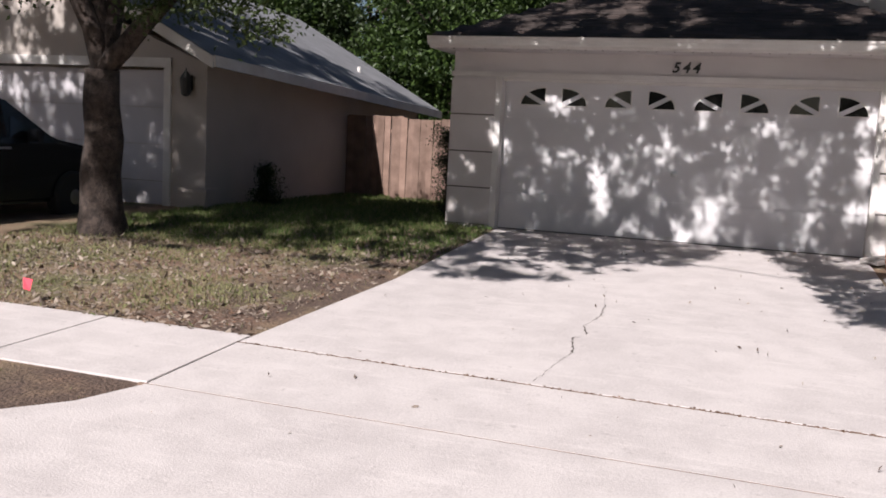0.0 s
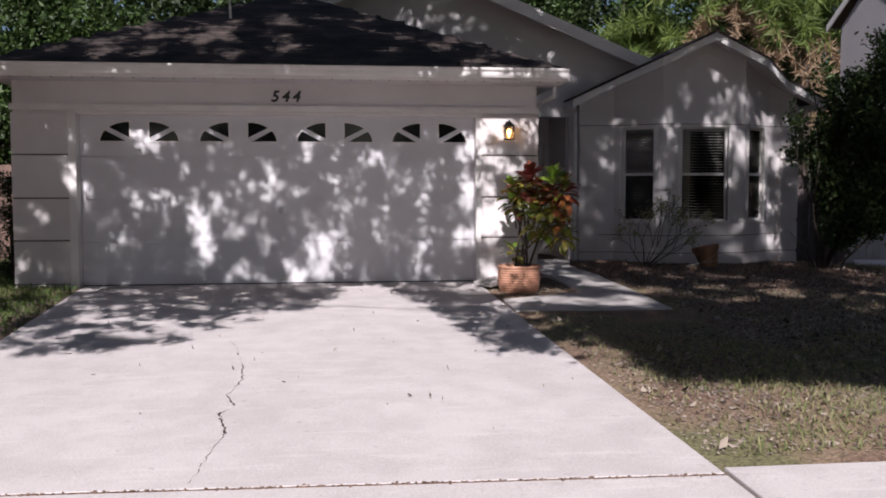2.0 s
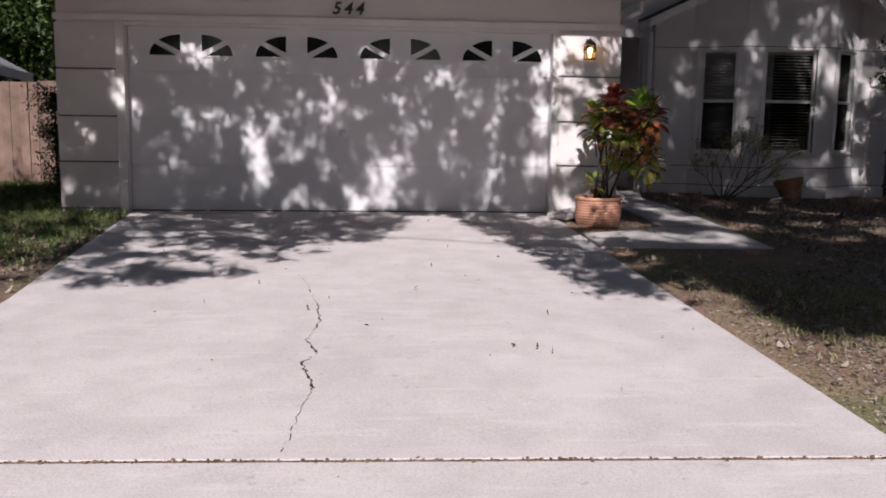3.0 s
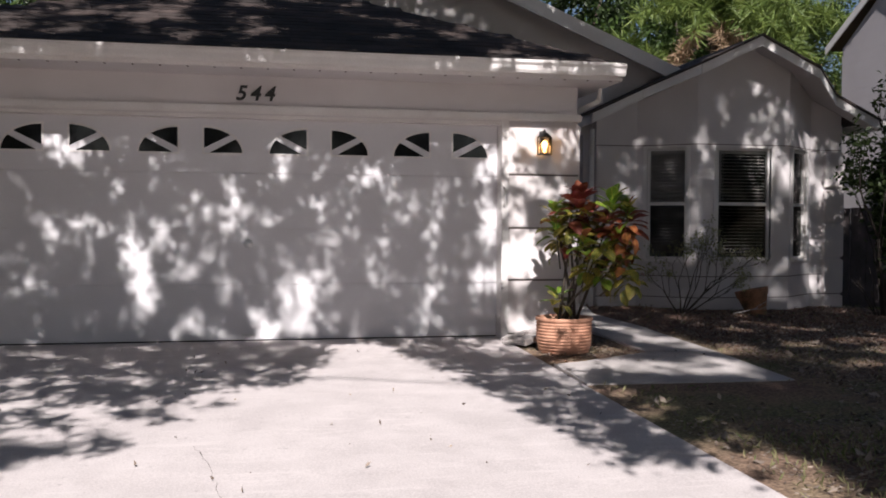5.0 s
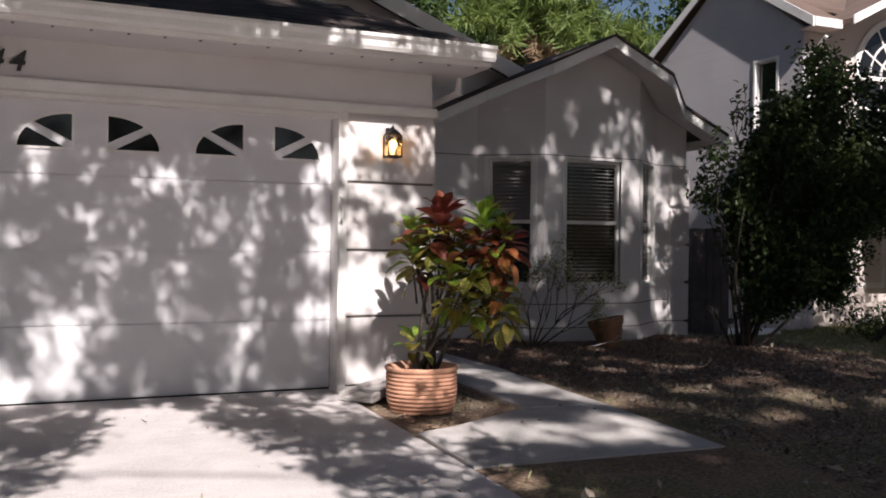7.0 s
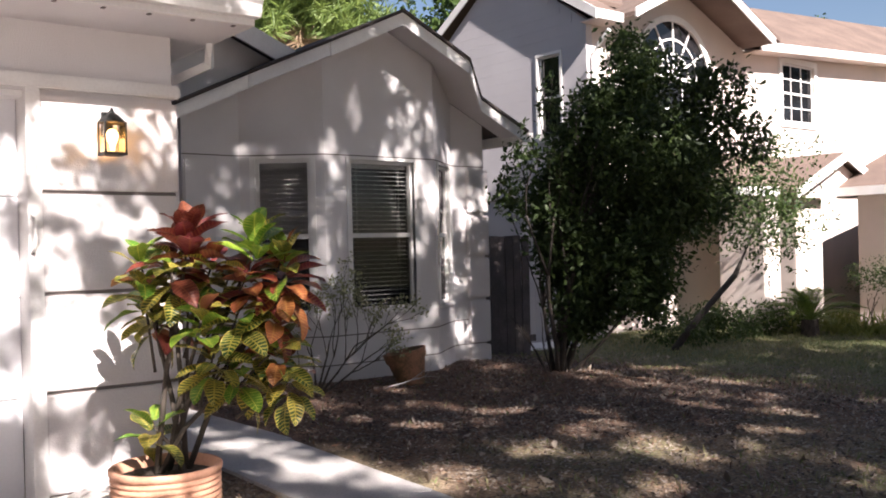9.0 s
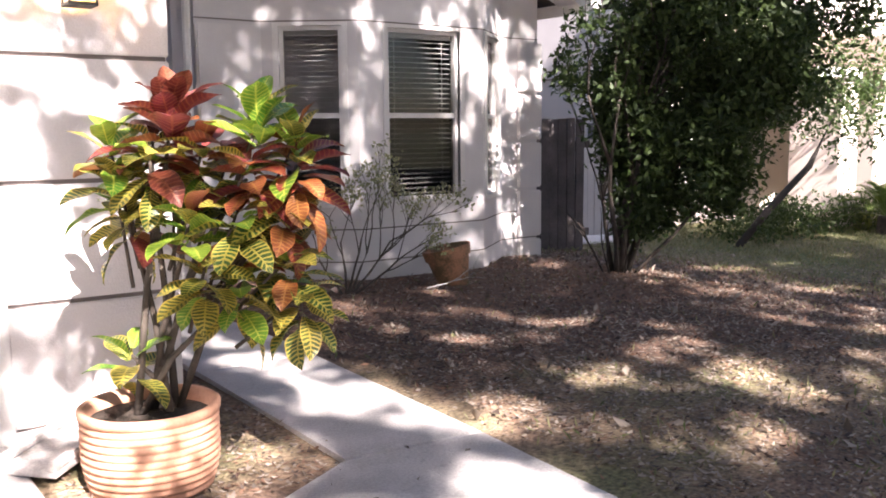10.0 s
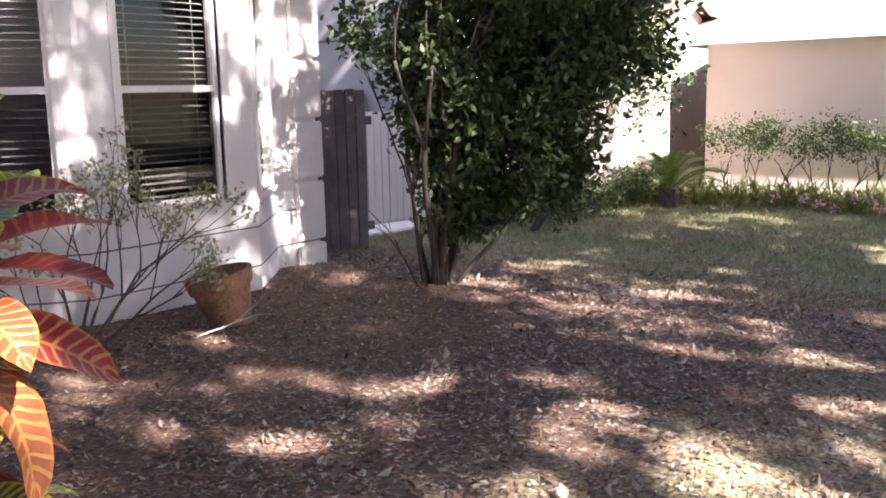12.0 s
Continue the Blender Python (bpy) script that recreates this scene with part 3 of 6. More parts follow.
# raised blocks on the two piers beside the garage door, with narrow gaps
COURSES = [(-0.2, 0.035), (0.05, 0.565), (0.585, 1.08), (1.10, 1.607), (1.627, 2.12)]
for x0, x1 in ((GX0 - 0.02, -4.13), (0.915, GX1 + 0.02)):
    for z0, z1 in COURSES:
        bm = box(bmesh.new(), x0, x1, GY - 0.028, GY - 0.001, z0, z1, bevel=0.006)
        part("block", bm, M_BLOCK, WG, "white painted block" if z0 > 0 else "")
bm = bmesh.new()
for x0, x1 in ((GX0 - 0.01, -4.14), (0.925, GX1 + 0.01)):
    box(bm, x0, x1, GY - 0.006, GY - 0.0005, -0.2, 2.12)
part("gap_backing", bm, M_GROOVE, WG, "grey shaded gaps between the blocks")
bm = box(bmesh.new(), GX0 - 0.03, GX1 + 0.035, GY - 0.05, GY - 0.001, 2.15, 2.225, bevel=0.01)
tagged(part("trim_band", bm, M_TRIM), "white moulded band running above the garage door", "trim", kind="structure")
bm = bmesh.new()
box(bm, -4.13, -4.04, GY - 0.035, GY + 0.15, -0.02, 2.15)
box(bm, 0.845, 0.915, GY - 0.035, GY + 0.15, -0.02, 2.15)
box(bm, -4.04, 0.845, GY + 0.02, GY + 0.15, 2.11, 2.15)
tagged(part("trim_jamb", bm, M_TRIM), "white painted jambs round the garage door opening", "trim", kind="structure")

bm = tube(bmesh.new(), [(0.86, GY - 0.036, 1.30), (0.862, GY - 0.085, 1.33), (0.864, GY - 0.095, 1.40), (0.862, GY - 0.085, 1.48), (0.86, GY - 0.036, 1.51)], [0.009] * 5, 8)
tagged(part("grab_handle", bm, M_TRIM, smooth=True), "white curved grab handle screwed to the garage door jamb", "handle")

# sectional door with four pairs of fan lights
DOOR = new("door_garage")
tagged(DOOR, "closed white sectional garage door with dark fan-shaped lights", "garage door", kind="structure")
DX0, DX1, DY = -4.04, 0.845, 13.15
for k in range(4):
    z0, z1 = 0.012 + 0.53 * k, 0.012 + 0.53 * (k + 1) - 0.003
    bm = box(bmesh.new(), DX0 + 0.002, DX1 - 0.002, DY, DY + 0.05, z0, z1, bevel=0.004)
    part("door_section", bm, M_DOOR, DOOR)
bm = box(bmesh.new(), DX0 + 0.01, DX1 - 0.01, DY - 0.004, DY + 0.04, -0.006, 0.0115)
part("rubber_seal", bm, M_RUBBER, DOOR, "black rubber seal along the foot of the door")
bm = box(bmesh.new(), -1.66, -1.54, DY - 0.025, DY - 0.001, 0.05, 0.066)
part("handle", bm, M_STEEL, DOOR, "small steel pull handle")
bm = lathe(bmesh.new(), [(0.045, 0), (0.04, 0.012), (0.012, 0.02)], 20, Matrix.Translation((-1.6, DY, 0.93)) @ Matrix.Rotation(radians(90), 4, "X"))
part("lock", bm, M_STEEL, DOOR, "round steel door lock")


def fan_light(cx, sign):
    """A quarter fan: its upright side at cx, its curve falling away towards sign. Two dark panes and a slanting bar."""
    w, h, z = 0.35, 0.235, 1.79
    arc = [(cx + sign * w * math.sin(a), z + h * math.cos(a)) for a in np.radians(np.linspace(0, 90, 13))]
    gap = radians(8)
    for lo, hi in ((0, 44), (56, 90)):
        pts = [(cx + sign * w * math.sin(a), z + h * math.cos(a)) for a in np.radians(np.linspace(lo, hi, 8))]
        if lo == 0:
            pts = [(cx, z + 0.045)] + pts
        else:
            pts = pts + [(cx + sign * 0.05, z)]
        if sign < 0:
            pts = pts[::-1]
        bm = prism(bmesh.new(), pts, DY - 0.0045, DY - 0.001)
        bmesh.ops.recalc_face_normals(bm, faces=bm.faces)
        part("pane", bm, M_DGLASS, DOOR, "dark fan-shaped glass pane")
    bm = bmesh.new()
    ring = []
    for (x, zz), a in zip(arc, np.radians(np.linspace(0, 90, 13))):
        ring.append((x, zz, cx + sign * (w + 0.016) * math.sin(a), z + (h + 0.016) * math.cos(a)))
    for (xa, za, xb, zb), (xc, zc, xd, zd) in zip(ring, ring[1:]):
        prism(bm, [(xa, za), (xc, zc), (xd, zd), (xb, zb)], DY - 0.009, DY - 0.0005)
    box(bm, min(cx, cx + sign * w), max(cx, cx + sign * w), DY - 0.009, DY - 0.0005, z - 0.016, z)
    box(bm, min(cx, cx - sign * 0.016), max(cx, cx - sign * 0.016), DY - 0.009, DY - 0.0005, z - 0.016, z + h + 0.016)
    bmesh.ops.recalc_face_normals(bm, faces=bm.faces)
    part("light_frame", bm, M_TRIM, DOOR)


for i in range(4):
    left = -3.795 + 1.198 * i
    fan_light(left + 0.35, -1)
    fan_light(left + 0.35 + 0.24, 1)

# house number
for k, ch in enumerate("544"):
    cu = bpy.data.curves.new("numeral", "FONT")
    cu.body, cu.size, cu.extrude, cu.align_x, cu.shear, cu.offset = ch, 0.19, 0.008, "CENTER", 0.25, 0.004
    ob = new("house_numeral", cu)
    ob.matrix_basis = Matrix.Translation((-1.668 + 0.13 * k, GY - 0.012, 2.275)) @ Matrix.Rotation(radians(90), 4, "X")
    cu.materials.append(M_BLACK)
    tagged(ob, f"black metal house numeral {ch} fixed above the garage door", "house number", "house number numerals")

# wall lantern
LAMP = thing("wall_lantern", "black metal wall lantern, lit, with a warm yellow bulb", "lamp", at=(1.255, GY - 0.03, 1.93))
LAMP.scale = (0.9, 0.9, 0.92)
bm = bmesh.new()
box(bm, -0.035, 0.035, -0.012, 0.0, -0.02, 0.13, bevel=0.004)
part("back_plate", bm, M_BLACK, LAMP)
bm = tube(bmesh.new(), [(0, -0.01, 0.08), (0, -0.05, 0.125), (0, -0.09, 0.12)], [0.008, 0.008, 0.008], 8)
part("arm", bm, M_BLACK, LAMP)
bm = lathe(bmesh.new(), [(0.085, 0.055), (0.07, 0.075), (0.04, 0.10), (0.018, 0.112), (0.012, 0.13), (0.005, 0.145)], 8, Matrix.Translation((0, -0.09, 0)))
part("roof", bm, M_BLACK, LAMP)
bm = bmesh.new()
for x in (-0.06, 0.06):
    for y in (-0.15, -0.03):
        box(bm, x - 0.005, x + 0.005, y - 0.005, y + 0.005, -0.115, 0.06)
box(bm, -0.066, 0.066, -0.156, -0.024, -0.13, -0.115)
part("cage", bm, M_BLACK, LAMP)
bm = bmesh.new()
box(bm, -0.055, 0.055, -0.145, -0.035, -0.112, 0.055)
g = part("lantern_glass", bm, M_LGLASS, LAMP)
g.visible_shadow = False
bm = lathe(bmesh.new(), [(0.012, -0.10), (0.014, -0.07), (0.03, -0.04), (0.034, -0.01), (0.02, 0.015), (0.006, 0.022)], 16, Matrix.Translation((0, -0.09, 0)))
part("bulb", bm, M_BULB, LAMP, "glowing warm bulb", smooth=True)

# garage roof: hipped, dark shingles, with gutter and boxed eaves
EX0, EX1, EY, EZ = -4.98, 1.9, 12.5, 2.66
AP = (-1.54, 15.94, 4.2)
bm = bmesh.new()
slab(bm, [(EX0, EY, EZ), (EX1, EY, EZ), AP], 0.06)
slab(bm, [(EX1, EY, EZ), (EX1, 16.6, EZ), (AP[0], 16.6, AP[2]), AP], 0.06)
slab(bm, [(EX0, 26, EZ), (EX0, EY, EZ), AP, (AP[0], 26, AP[2])], 0.06)
ROOF = part("roof_garage", bm, M_SHINGLE)
tagged(ROOF, "dark brown shingled hip roof over the garage", "roof", kind="structure")
rise = math.atan2(AP[2] - EZ, AP[1] - EY)
tab = bpy.data.meshes.new("shingle")
b_ = box(bmesh.new(), 0.002, 0.288, -0.004, 0.17, 0.0, 0.007)
b_.to_mesh(tab)
b_.free()
tab.materials.append(M_SHINGLE)
rs, rest, count = random.Random(3), bmesh.new(), 0
for row in range(26):
    d = row * 0.142
    x0 = EX0 + d * math.cos(rise) + 0.03
    x1 = EX1 - d * math.cos(rise) - 0.03
    x = x0 + (0.1 if row % 2 else 0.0)
    while x + 0.29 < x1:
        m = Matrix.Translation((x, EY - 0.01 + d * math.cos(rise), EZ + 0.004 + d * math.sin(rise))) @ Matrix.Rotation(rise - radians(1.6) + radians(rs.uniform(-0.5, 0.5)), 4, "X") @ Matrix.Translation((0, 0, 0.004 + rs.uniform(0, 0.003)))
        if count < 300:
            s = new("shingle", tab)
            s.parent, s.matrix_basis = ROOF, m
        else:
            box(rest, 0.002, 0.288, -0.004, 0.17, 0.0, 0.007, m)
        count += 1
        x += 0.29
part("shingles", rest, M_SHINGLE, ROOF, kind="stuff")
bm = bmesh.new()
box(bm, EX0 + 0.02, EX1 - 0.02, EY + 0.02, GY - 0.001, 2.50, 2.53)
box(bm, GX1 + 0.001, EX1 - 0.02, GY, 16.6, 2.50, 2.53)
box(bm, EX0 + 0.02, GX0 - 0.001, GY, 26, 2.50, 2.53)
part("soffit", bm, M_STUCCO, ROOF, "white boxed soffit")
bm = bmesh.new()
box(bm, EX0, EX1, EY - 0.005, EY + 0.02, 2.5, 2.64)
box(bm, EX1 - 0.02, EX1 + 0.005, EY + 0.02, 16.6, 2.5, 2.64)
box(bm, EX0 - 0.005, EX0 + 0.02, EY + 0.02, 26, 2.5, 2.64)
part("fascia", bm, M_TRIM, ROOF, "white fascia board")
bm = bmesh.new()
prof = [(0.0, 2.535), (-0.055, 2.535), (-0.07, 2.56), (-0.075, 2.60), (-0.095, 2.625), (-0.095, 2.65), (-0.085, 2.65), (-0.085, 2.63), (-0.065, 2.60), (-0.06, 2.565), (-0.05, 2.545), (0.0, 2.545)]
a = [bm.verts.new((EX0 - 0.01, EY - 0.006 + y, z)) for y, z in prof]
b = [bm.verts.new((EX1 + 0.01, EY - 0.006 + y, z)) for y, z in prof]
for i in range(len(prof)):
    j = (i + 1) % len(prof)
    bm.faces.new([a[i], a[j], b[j], b[i]])
bm.faces.new(a[::-1])
bm.faces.new(b)
bmesh.ops.recalc_face_normals(bm, faces=bm.faces)
part("gutter", bm, M_TRIM, ROOF, "white metal eaves gutter")
bm = bmesh.new()
for k in range(30):
    x = EX0 + 0.1 + 0.23 * k
    box(bm, x, x + 0.018, EY + 0.03, EY + 0.06, 2.494, 2.4995)
part("soffit_vent", bm, M_GROOVE, ROOF, "row of narrow dark soffit vents")
bm = tube(bmesh.new(), [(-2.33, 14.4, 3.4), (-2.34, 14.4, 3.7), (-2.37, 14.4, 3.95), (-2.38, 14.4, 4.05)], [0.018, 0.018, 0.015, 0.015], 10)
part("vent_pipe", bm, M_TRIM, ROOF, "thin white vent pipe")

bm = tube(bmesh.new(), [(1.88, 13.02, 2.56), (1.88, 13.04, 2.38), (1.73, 13.28, 2.30), (1.70, 13.42, 2.22), (1.70, 13.42, -0.02)], [0.036] * 5, 4)
tagged(part("downpipe", bm, M_TRIM), "white square downpipe bending back from the garage gutter", "downpipe", kind="structure")

# the tall gable behind the garage
BY, BX, BZ, BS = 16.6, 0.45, 4.88, 0.41


def big_z(x):
    return BZ - BS * abs(x - BX)


bm = bmesh.new()
wall(bm, (-4.77, BY), (5.1, BY), [(0, big_z(-4.77) - 0.075), (BX + 4.77, BZ - 0.075), (9.87, big_z(5.1) - 0.075)], [(6.66, 7.75, -0.35, 2.4)])
tagged(part("wall_gable", bm, M_STUCCO), "grey-white gable wall rising behind the garage roof", "wall", kind="structure")
bm = bmesh.new()
wall(bm, (1.84, 18.0), (3.0, 18.0), [(0, 2.5), (2, 2.5)], [(0.12, 1.03, -0.35, 2.05)])
box(bm, 1.70, 1.84, 16.745, 18.14, -0.35, 2.5)
box(bm, 2.96, 3.1, 16.745, 18.0, -0.35, 2.5)
box(bm, 1.70, 3.1, 16.745, 18.14, 2.5, 2.56)
tagged(part("wall_entry", bm, M_STUCCO), "white walls of the shaded entry recess", "wall", kind="structure")
bm = box(bmesh.new(), 1.965, 2.865, 18.05, 18.09, 0.0, 2.045, bevel=0.004)
tagged(part("door_entry", bm, M_TRIM), "closed white front door in the shaded entry", "door", kind="structure")
bm = bmesh.new()
for x1 in (-5.2, 5.2):
    slab(bm, [(BX, BY - 0.35, BZ), (x1, BY - 0.35, big_z(x1)), (x1, 26, big_z(x1)), (BX, 26, BZ)][:: 1 if x1 < 0 else -1], 0.07)
r = part("roof_main", bm, M_SHINGLE)
tagged(r, "dark shingled gable roof of the main house", "roof", kind="structure")
bm = bmesh.new()
for x1 in (-5.2, 5.2):
    prism(bm, [(BX, BZ - 0.0), (x1, big_z(x1)), (x1, big_z(x1) - 0.2), (BX, BZ - 0.2)][:: 1 if x1 < 0 else -1], BY - 0.375, BY - 0.35)
part("rake_board", bm, M_TRIM, r, "pale rake boards along the gable")
bm = bmesh.new()
wall(bm, (6.994, 16.53), (6.994, 25.8), [(0, 2.62), (10, 2.62)])
wall(bm, (7.0, 25.96), (-4.6, 25.96), [(0, 2.6), (12, 2.6)])
tagged(part("wall_rear", bm, M_STUCCO), "plain white side and rear walls of the house", "wall", kind="structure")

# the bay room: gabled roof over a three-sided bay
RX, RZ, RS = 5.05, 3.68, 0.47


def bay_z(x):
    return RZ - RS * abs(x - RX)


PLAN = [(3.1, 16.4), (3.7, 16.4), (4.36, 15.88), (5.74, 15.88), (6.4, 16.4), (6.89, 16.4)]
W = {}
BAY = new("wall_bay")
tagged(BAY, "white painted panelled wall of the three-sided bay", "wall", kind="structure")
for i, (p, q) in enumerate(zip(PLAN, PLAN[1:])):
    length = math.dist(p, q)
    tops = [(0, bay_z(p[0]) - 0.074), (length, bay_z(q[0]) - 0.074)]
    holes = []
    if i == 2:
        tops.insert(1, (length / 2, RZ - 0.074))
        holes = [(0.30, 1.10, 0.66, 2.2)]
    if i == 1:
        holes = [(0.15, 0.70, 0.66, 2.2)]
    if i == 3:
        holes = [(0.14, 0.69, 0.66, 2.2)]
    bm = bmesh.new()
    W[i] = wall(bm, p, q, tops, holes, thick=0.12), holes
    part("wall_panel", bm, M_STUCCO, BAY)
bm = bmesh.new()
wall(bm, (3.106, 25.9), (3.106, 16.53), [(0, 2.65), (12, 2.65)], thick=0.11)
wall(bm, (6.884, 16.53), (6.884, 25.9), [(0, 2.65), (12, 2.65)], thick=0.11)
part("side_wall", bm, M_STUCCO, BAY)
bm = bmesh.new()
for i, z in [(j, zz) for j in range(5) for zz in (2.235, 0.42, 0.13)]:
    length = math.dist(PLAN[i], PLAN[i + 1])
    box(bm, 0.0, length, -0.003, 0.002, z, z + 0.012, W[i][0])
part("panel_joint", bm, M_GROOVE, BAY, "thin dark joint between wall panels")
for i, s0, s1 in ((0, 0.0, 0.32), (4, 0.2, 0.53)):
    for z0, z1 in ((-0.2, 0.115), (0.15, 0.645), (0.68, 1.155), (1.19, 1.655), (1.69, 2.2)):
        part("block", box(bmesh.new(), s0, s1, -0.045, -0.003, z0, z1, W[i][0], bevel=0.014), M_BLOCK, BAY, "white painted corner block")
window("window_1", W[1][0], *W[1][1][0], "white-framed sash window with blinds in the bay", True)
window("window_2", W[2][0], *W[2][1][0], "wide white-framed sash window with blinds in the bay", True)
window("window_3", W[3][0], *W[3][1][0], "white-framed sash window with blinds on the bay's far side", True)
bm = bmesh.new()
for i, (s0, s1, z0, z1) in ((1, W[1][1][0]), (2, W[2][1][0]), (3, W[3][1][0])):
    for a in ((s0 - 0.05, s0, z0, z1), (s1, s1 + 0.05, z0, z1), (s0 - 0.05, s1 + 0.05, z1, z1 + 0.03)):
        box(bm, a[0], a[1], -0.014, 0.03, a[2], a[3], W[i][0])
part("window_casing", bm, M_TRIM, BAY, "white window casing")
# lining and ceiling carry the room's shade in their colour
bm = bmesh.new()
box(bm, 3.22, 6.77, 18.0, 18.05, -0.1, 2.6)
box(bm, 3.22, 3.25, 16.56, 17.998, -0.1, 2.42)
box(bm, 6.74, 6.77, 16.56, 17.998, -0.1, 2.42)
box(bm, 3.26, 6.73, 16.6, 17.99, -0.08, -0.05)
tagged(part("wall_inner", bm, M_DARK), "inner lining of the bay room, coloured near black for its shade", "wall", kind="structure")
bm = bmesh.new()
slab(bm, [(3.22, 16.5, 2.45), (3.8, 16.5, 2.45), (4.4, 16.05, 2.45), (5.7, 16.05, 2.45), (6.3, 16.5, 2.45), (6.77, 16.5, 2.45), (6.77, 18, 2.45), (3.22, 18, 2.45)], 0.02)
tagged(part("ceiling", bm, M_DARK), "ceiling of the bay room, coloured near black for its shade", "ceiling", kind="structure")

EDGE = [(2.88, 15.98), (3.6, 15.98), (4.2, 15.46), (5.05, 15.46), (5.9, 15.46), (6.5, 15.98), (7.22, 15.98)]
bm = bmesh.new()
slab(bm, [(x, y - 0.05, bay_z(x)) for x, y in EDGE[:4]] + [(5.05, 26, RZ), (2.88, 26, bay_z(2.88))], 0.03)
slab(bm, [(x, y - 0.05, bay_z(x)) for x, y in EDGE[3:]] + [(7.22, 26, bay_z(7.22)), (5.05, 26, RZ)], 0.03)
r = part("roof_bay", bm, M_SHINGLE)
tagged(r, "dark shingled gable roof over the bay room", "roof", kind="structure")
bm = bmesh.new()
for k, (p, q) in enumerate(zip(EDGE, EDGE[1:])):
    n = Vector((q[1] - p[1], p[0] - q[0], 0)).normalized() * 0.022
    v = []
    for off in (Vector((0, 0, 0)), n):
        v.append([bm.verts.new((x + off.x, y + off.y, bay_z(x) + dz)) for (x, y), dz in ((p, -0.16), (q, -0.16), (q, -0.034), (p, -0.034))])
    bm.faces.new(v[1])
    bm.faces.new(v[0][::-1])
    for i in range(4):
        j = (i + 1) % 4
        bm.faces.new([v[0][i], v[0][j], v[1][j], v[1][i]])
box(bm, 7.19, 7.212, 16.03, 25.9, bay_z(7.22) - 0.16, bay_z(7.22) - 0.056)
box(bm, 2.888, 2.908, 16.03, 16.59, bay_z(2.88) - 0.16, bay_z(2.88) - 0.056)
bmesh.ops.recalc_face_normals(bm, faces=bm.faces)
part("rake_board", bm, M_TRIM, r, "white rake boards stepping round the bay")
bm = bmesh.new()
for part_x in (EDGE[:4], EDGE[3:]):
    back = [(x, 16.395) for x in (part_x[-1][0], part_x[0][0])]
    slab(bm, [(x, y + 0.01, bay_z(x) - 0.052) for x, y in part_x] + [(x, y, bay_z(x) - 0.052) for x, y in back], 0.02)
part("soffit", bm, M_STUCCO, r, "pale underside of the roof overhang")
bm = bmesh.new()
box(bm, 7.226, 7.31, 15.95, 25.9, 2.53, 2.63)
part("gutter", bm, M_TRIM, r, "white eaves gutter")
bm = tube(bmesh.new(), [(3.0, 16.3, 2.45), (3.0, 16.3, 2.3), (3.02, 16.36, 2.1), (3.02, 16.36, -0.05)], [0.035] * 4, 8)
tagged(part("downpipe", bm, M_TRIM), "white downpipe fixed at the corner of the bay room", "downpipe", kind="structure")

# ---- the two-storey house to the right ----
SX, SY = 11.6, 19.0
bm = bmesh.new()
MR = wall(bm, (SX, 23.3), (SX, SY), [(0, 5.2), (2.15, 6.72), (4.3, 5.2)], [(3.10, 3.66, 3.22, 4.74)])
tagged(part("wall_side", bm, M_SIDING_R), "pale side gable wall of the two-storey house", "wall", kind="structure")
FH = [(1.2, 3.3, 3.3, 4.36), (5.97, 7.25, 3.84, 5.1)]
bm = bmesh.new()
MF = wall(bm, (SX + 0.14, SY), (38, SY), [(0, 5.2), (0.6, 5.2), (2.33, 6.24), (4.4, 5.25), (26.3, 6.3)], FH)
wall(bm, (38, SY), (38, 23.3), [(0, 5.1), (4.3, 5.1)])
wall(bm, (38, 23.3), (SX, 23.3), [(0, 5.1), (26.4, 5.1)])
tagged(part("wall_street_side", bm, M_STUCCO_R), "cream stucco front wall of the two-storey house in sunlight", "wall", kind="structure")
window("window_4", MR, *(3.10, 3.66, 3.22, 4.74), "white-framed sash window with dark glass high on the side wall", casing=0.05)
window("window_5", MF, *FH[1], "white-framed grid window with dark glass on the upper storey", grid=(3, 2), casing=0.12)
window("window_6", MF, *FH[0], "wide white-framed window below the arched light", grid=(3, 1), casing=0.08)
ARCH = new("window_arch")
tagged(ARCH, "large half-round window with white spokes", "window", kind="structure")
cx, cz, R = 2.24, 4.42, 1.06
for k in range(6):
    bm = prism(bmesh.new(), [(cx, cz)] + [(cx + R * math.cos(a), cz + R * math.sin(a)) for a in np.radians(np.linspace(30 * k, 30 * k + 30, 6))], -0.012, -0.004, MF)
    bmesh.ops.recalc_face_normals(bm, faces=bm.faces)
    part("pane", bm, M_DGLASS, ARCH)
    a = radians(30 * k)
    if k:
        bm = prism(bmesh.new(), [(cx - 0.018 * math.sin(a), cz + 0.018 * math.cos(a)), (cx + 0.018 * math.sin(a), cz - 0.018 * math.cos(a)),
                                 (cx + R * math.cos(a) + 0.018 * math.sin(a), cz + R * math.sin(a) - 0.018 * math.cos(a)),
                                 (cx + R * math.cos(a) - 0.018 * math.sin(a), cz + R * math.sin(a) + 0.018 * math.cos(a))], -0.03, -0.0125, MF)
        bmesh.ops.recalc_face_normals(bm, faces=bm.faces)
        part("spoke", bm, M_TRIM, ARCH)
for r0, r1, d in ((R - 0.01, R + 0.11, 0.06), (0.42, 0.46, 0.034), (0.7, 0.735, 0.032)):
    bm = bmesh.new()
    arc = np.radians(np.linspace(0, 180, 25))
    for a, b in zip(arc, arc[1:]):
        prism(bm, [(cx + r * math.cos(t), cz + r * math.sin(t)) for r, t in ((r0, a), (r1, a), (r1, b), (r0, b))], -d, -0.005, MF)
    bmesh.ops.recalc_face_normals(bm, faces=bm.faces)
    part("arch_moulding", bm, M_TRIM, ARCH)
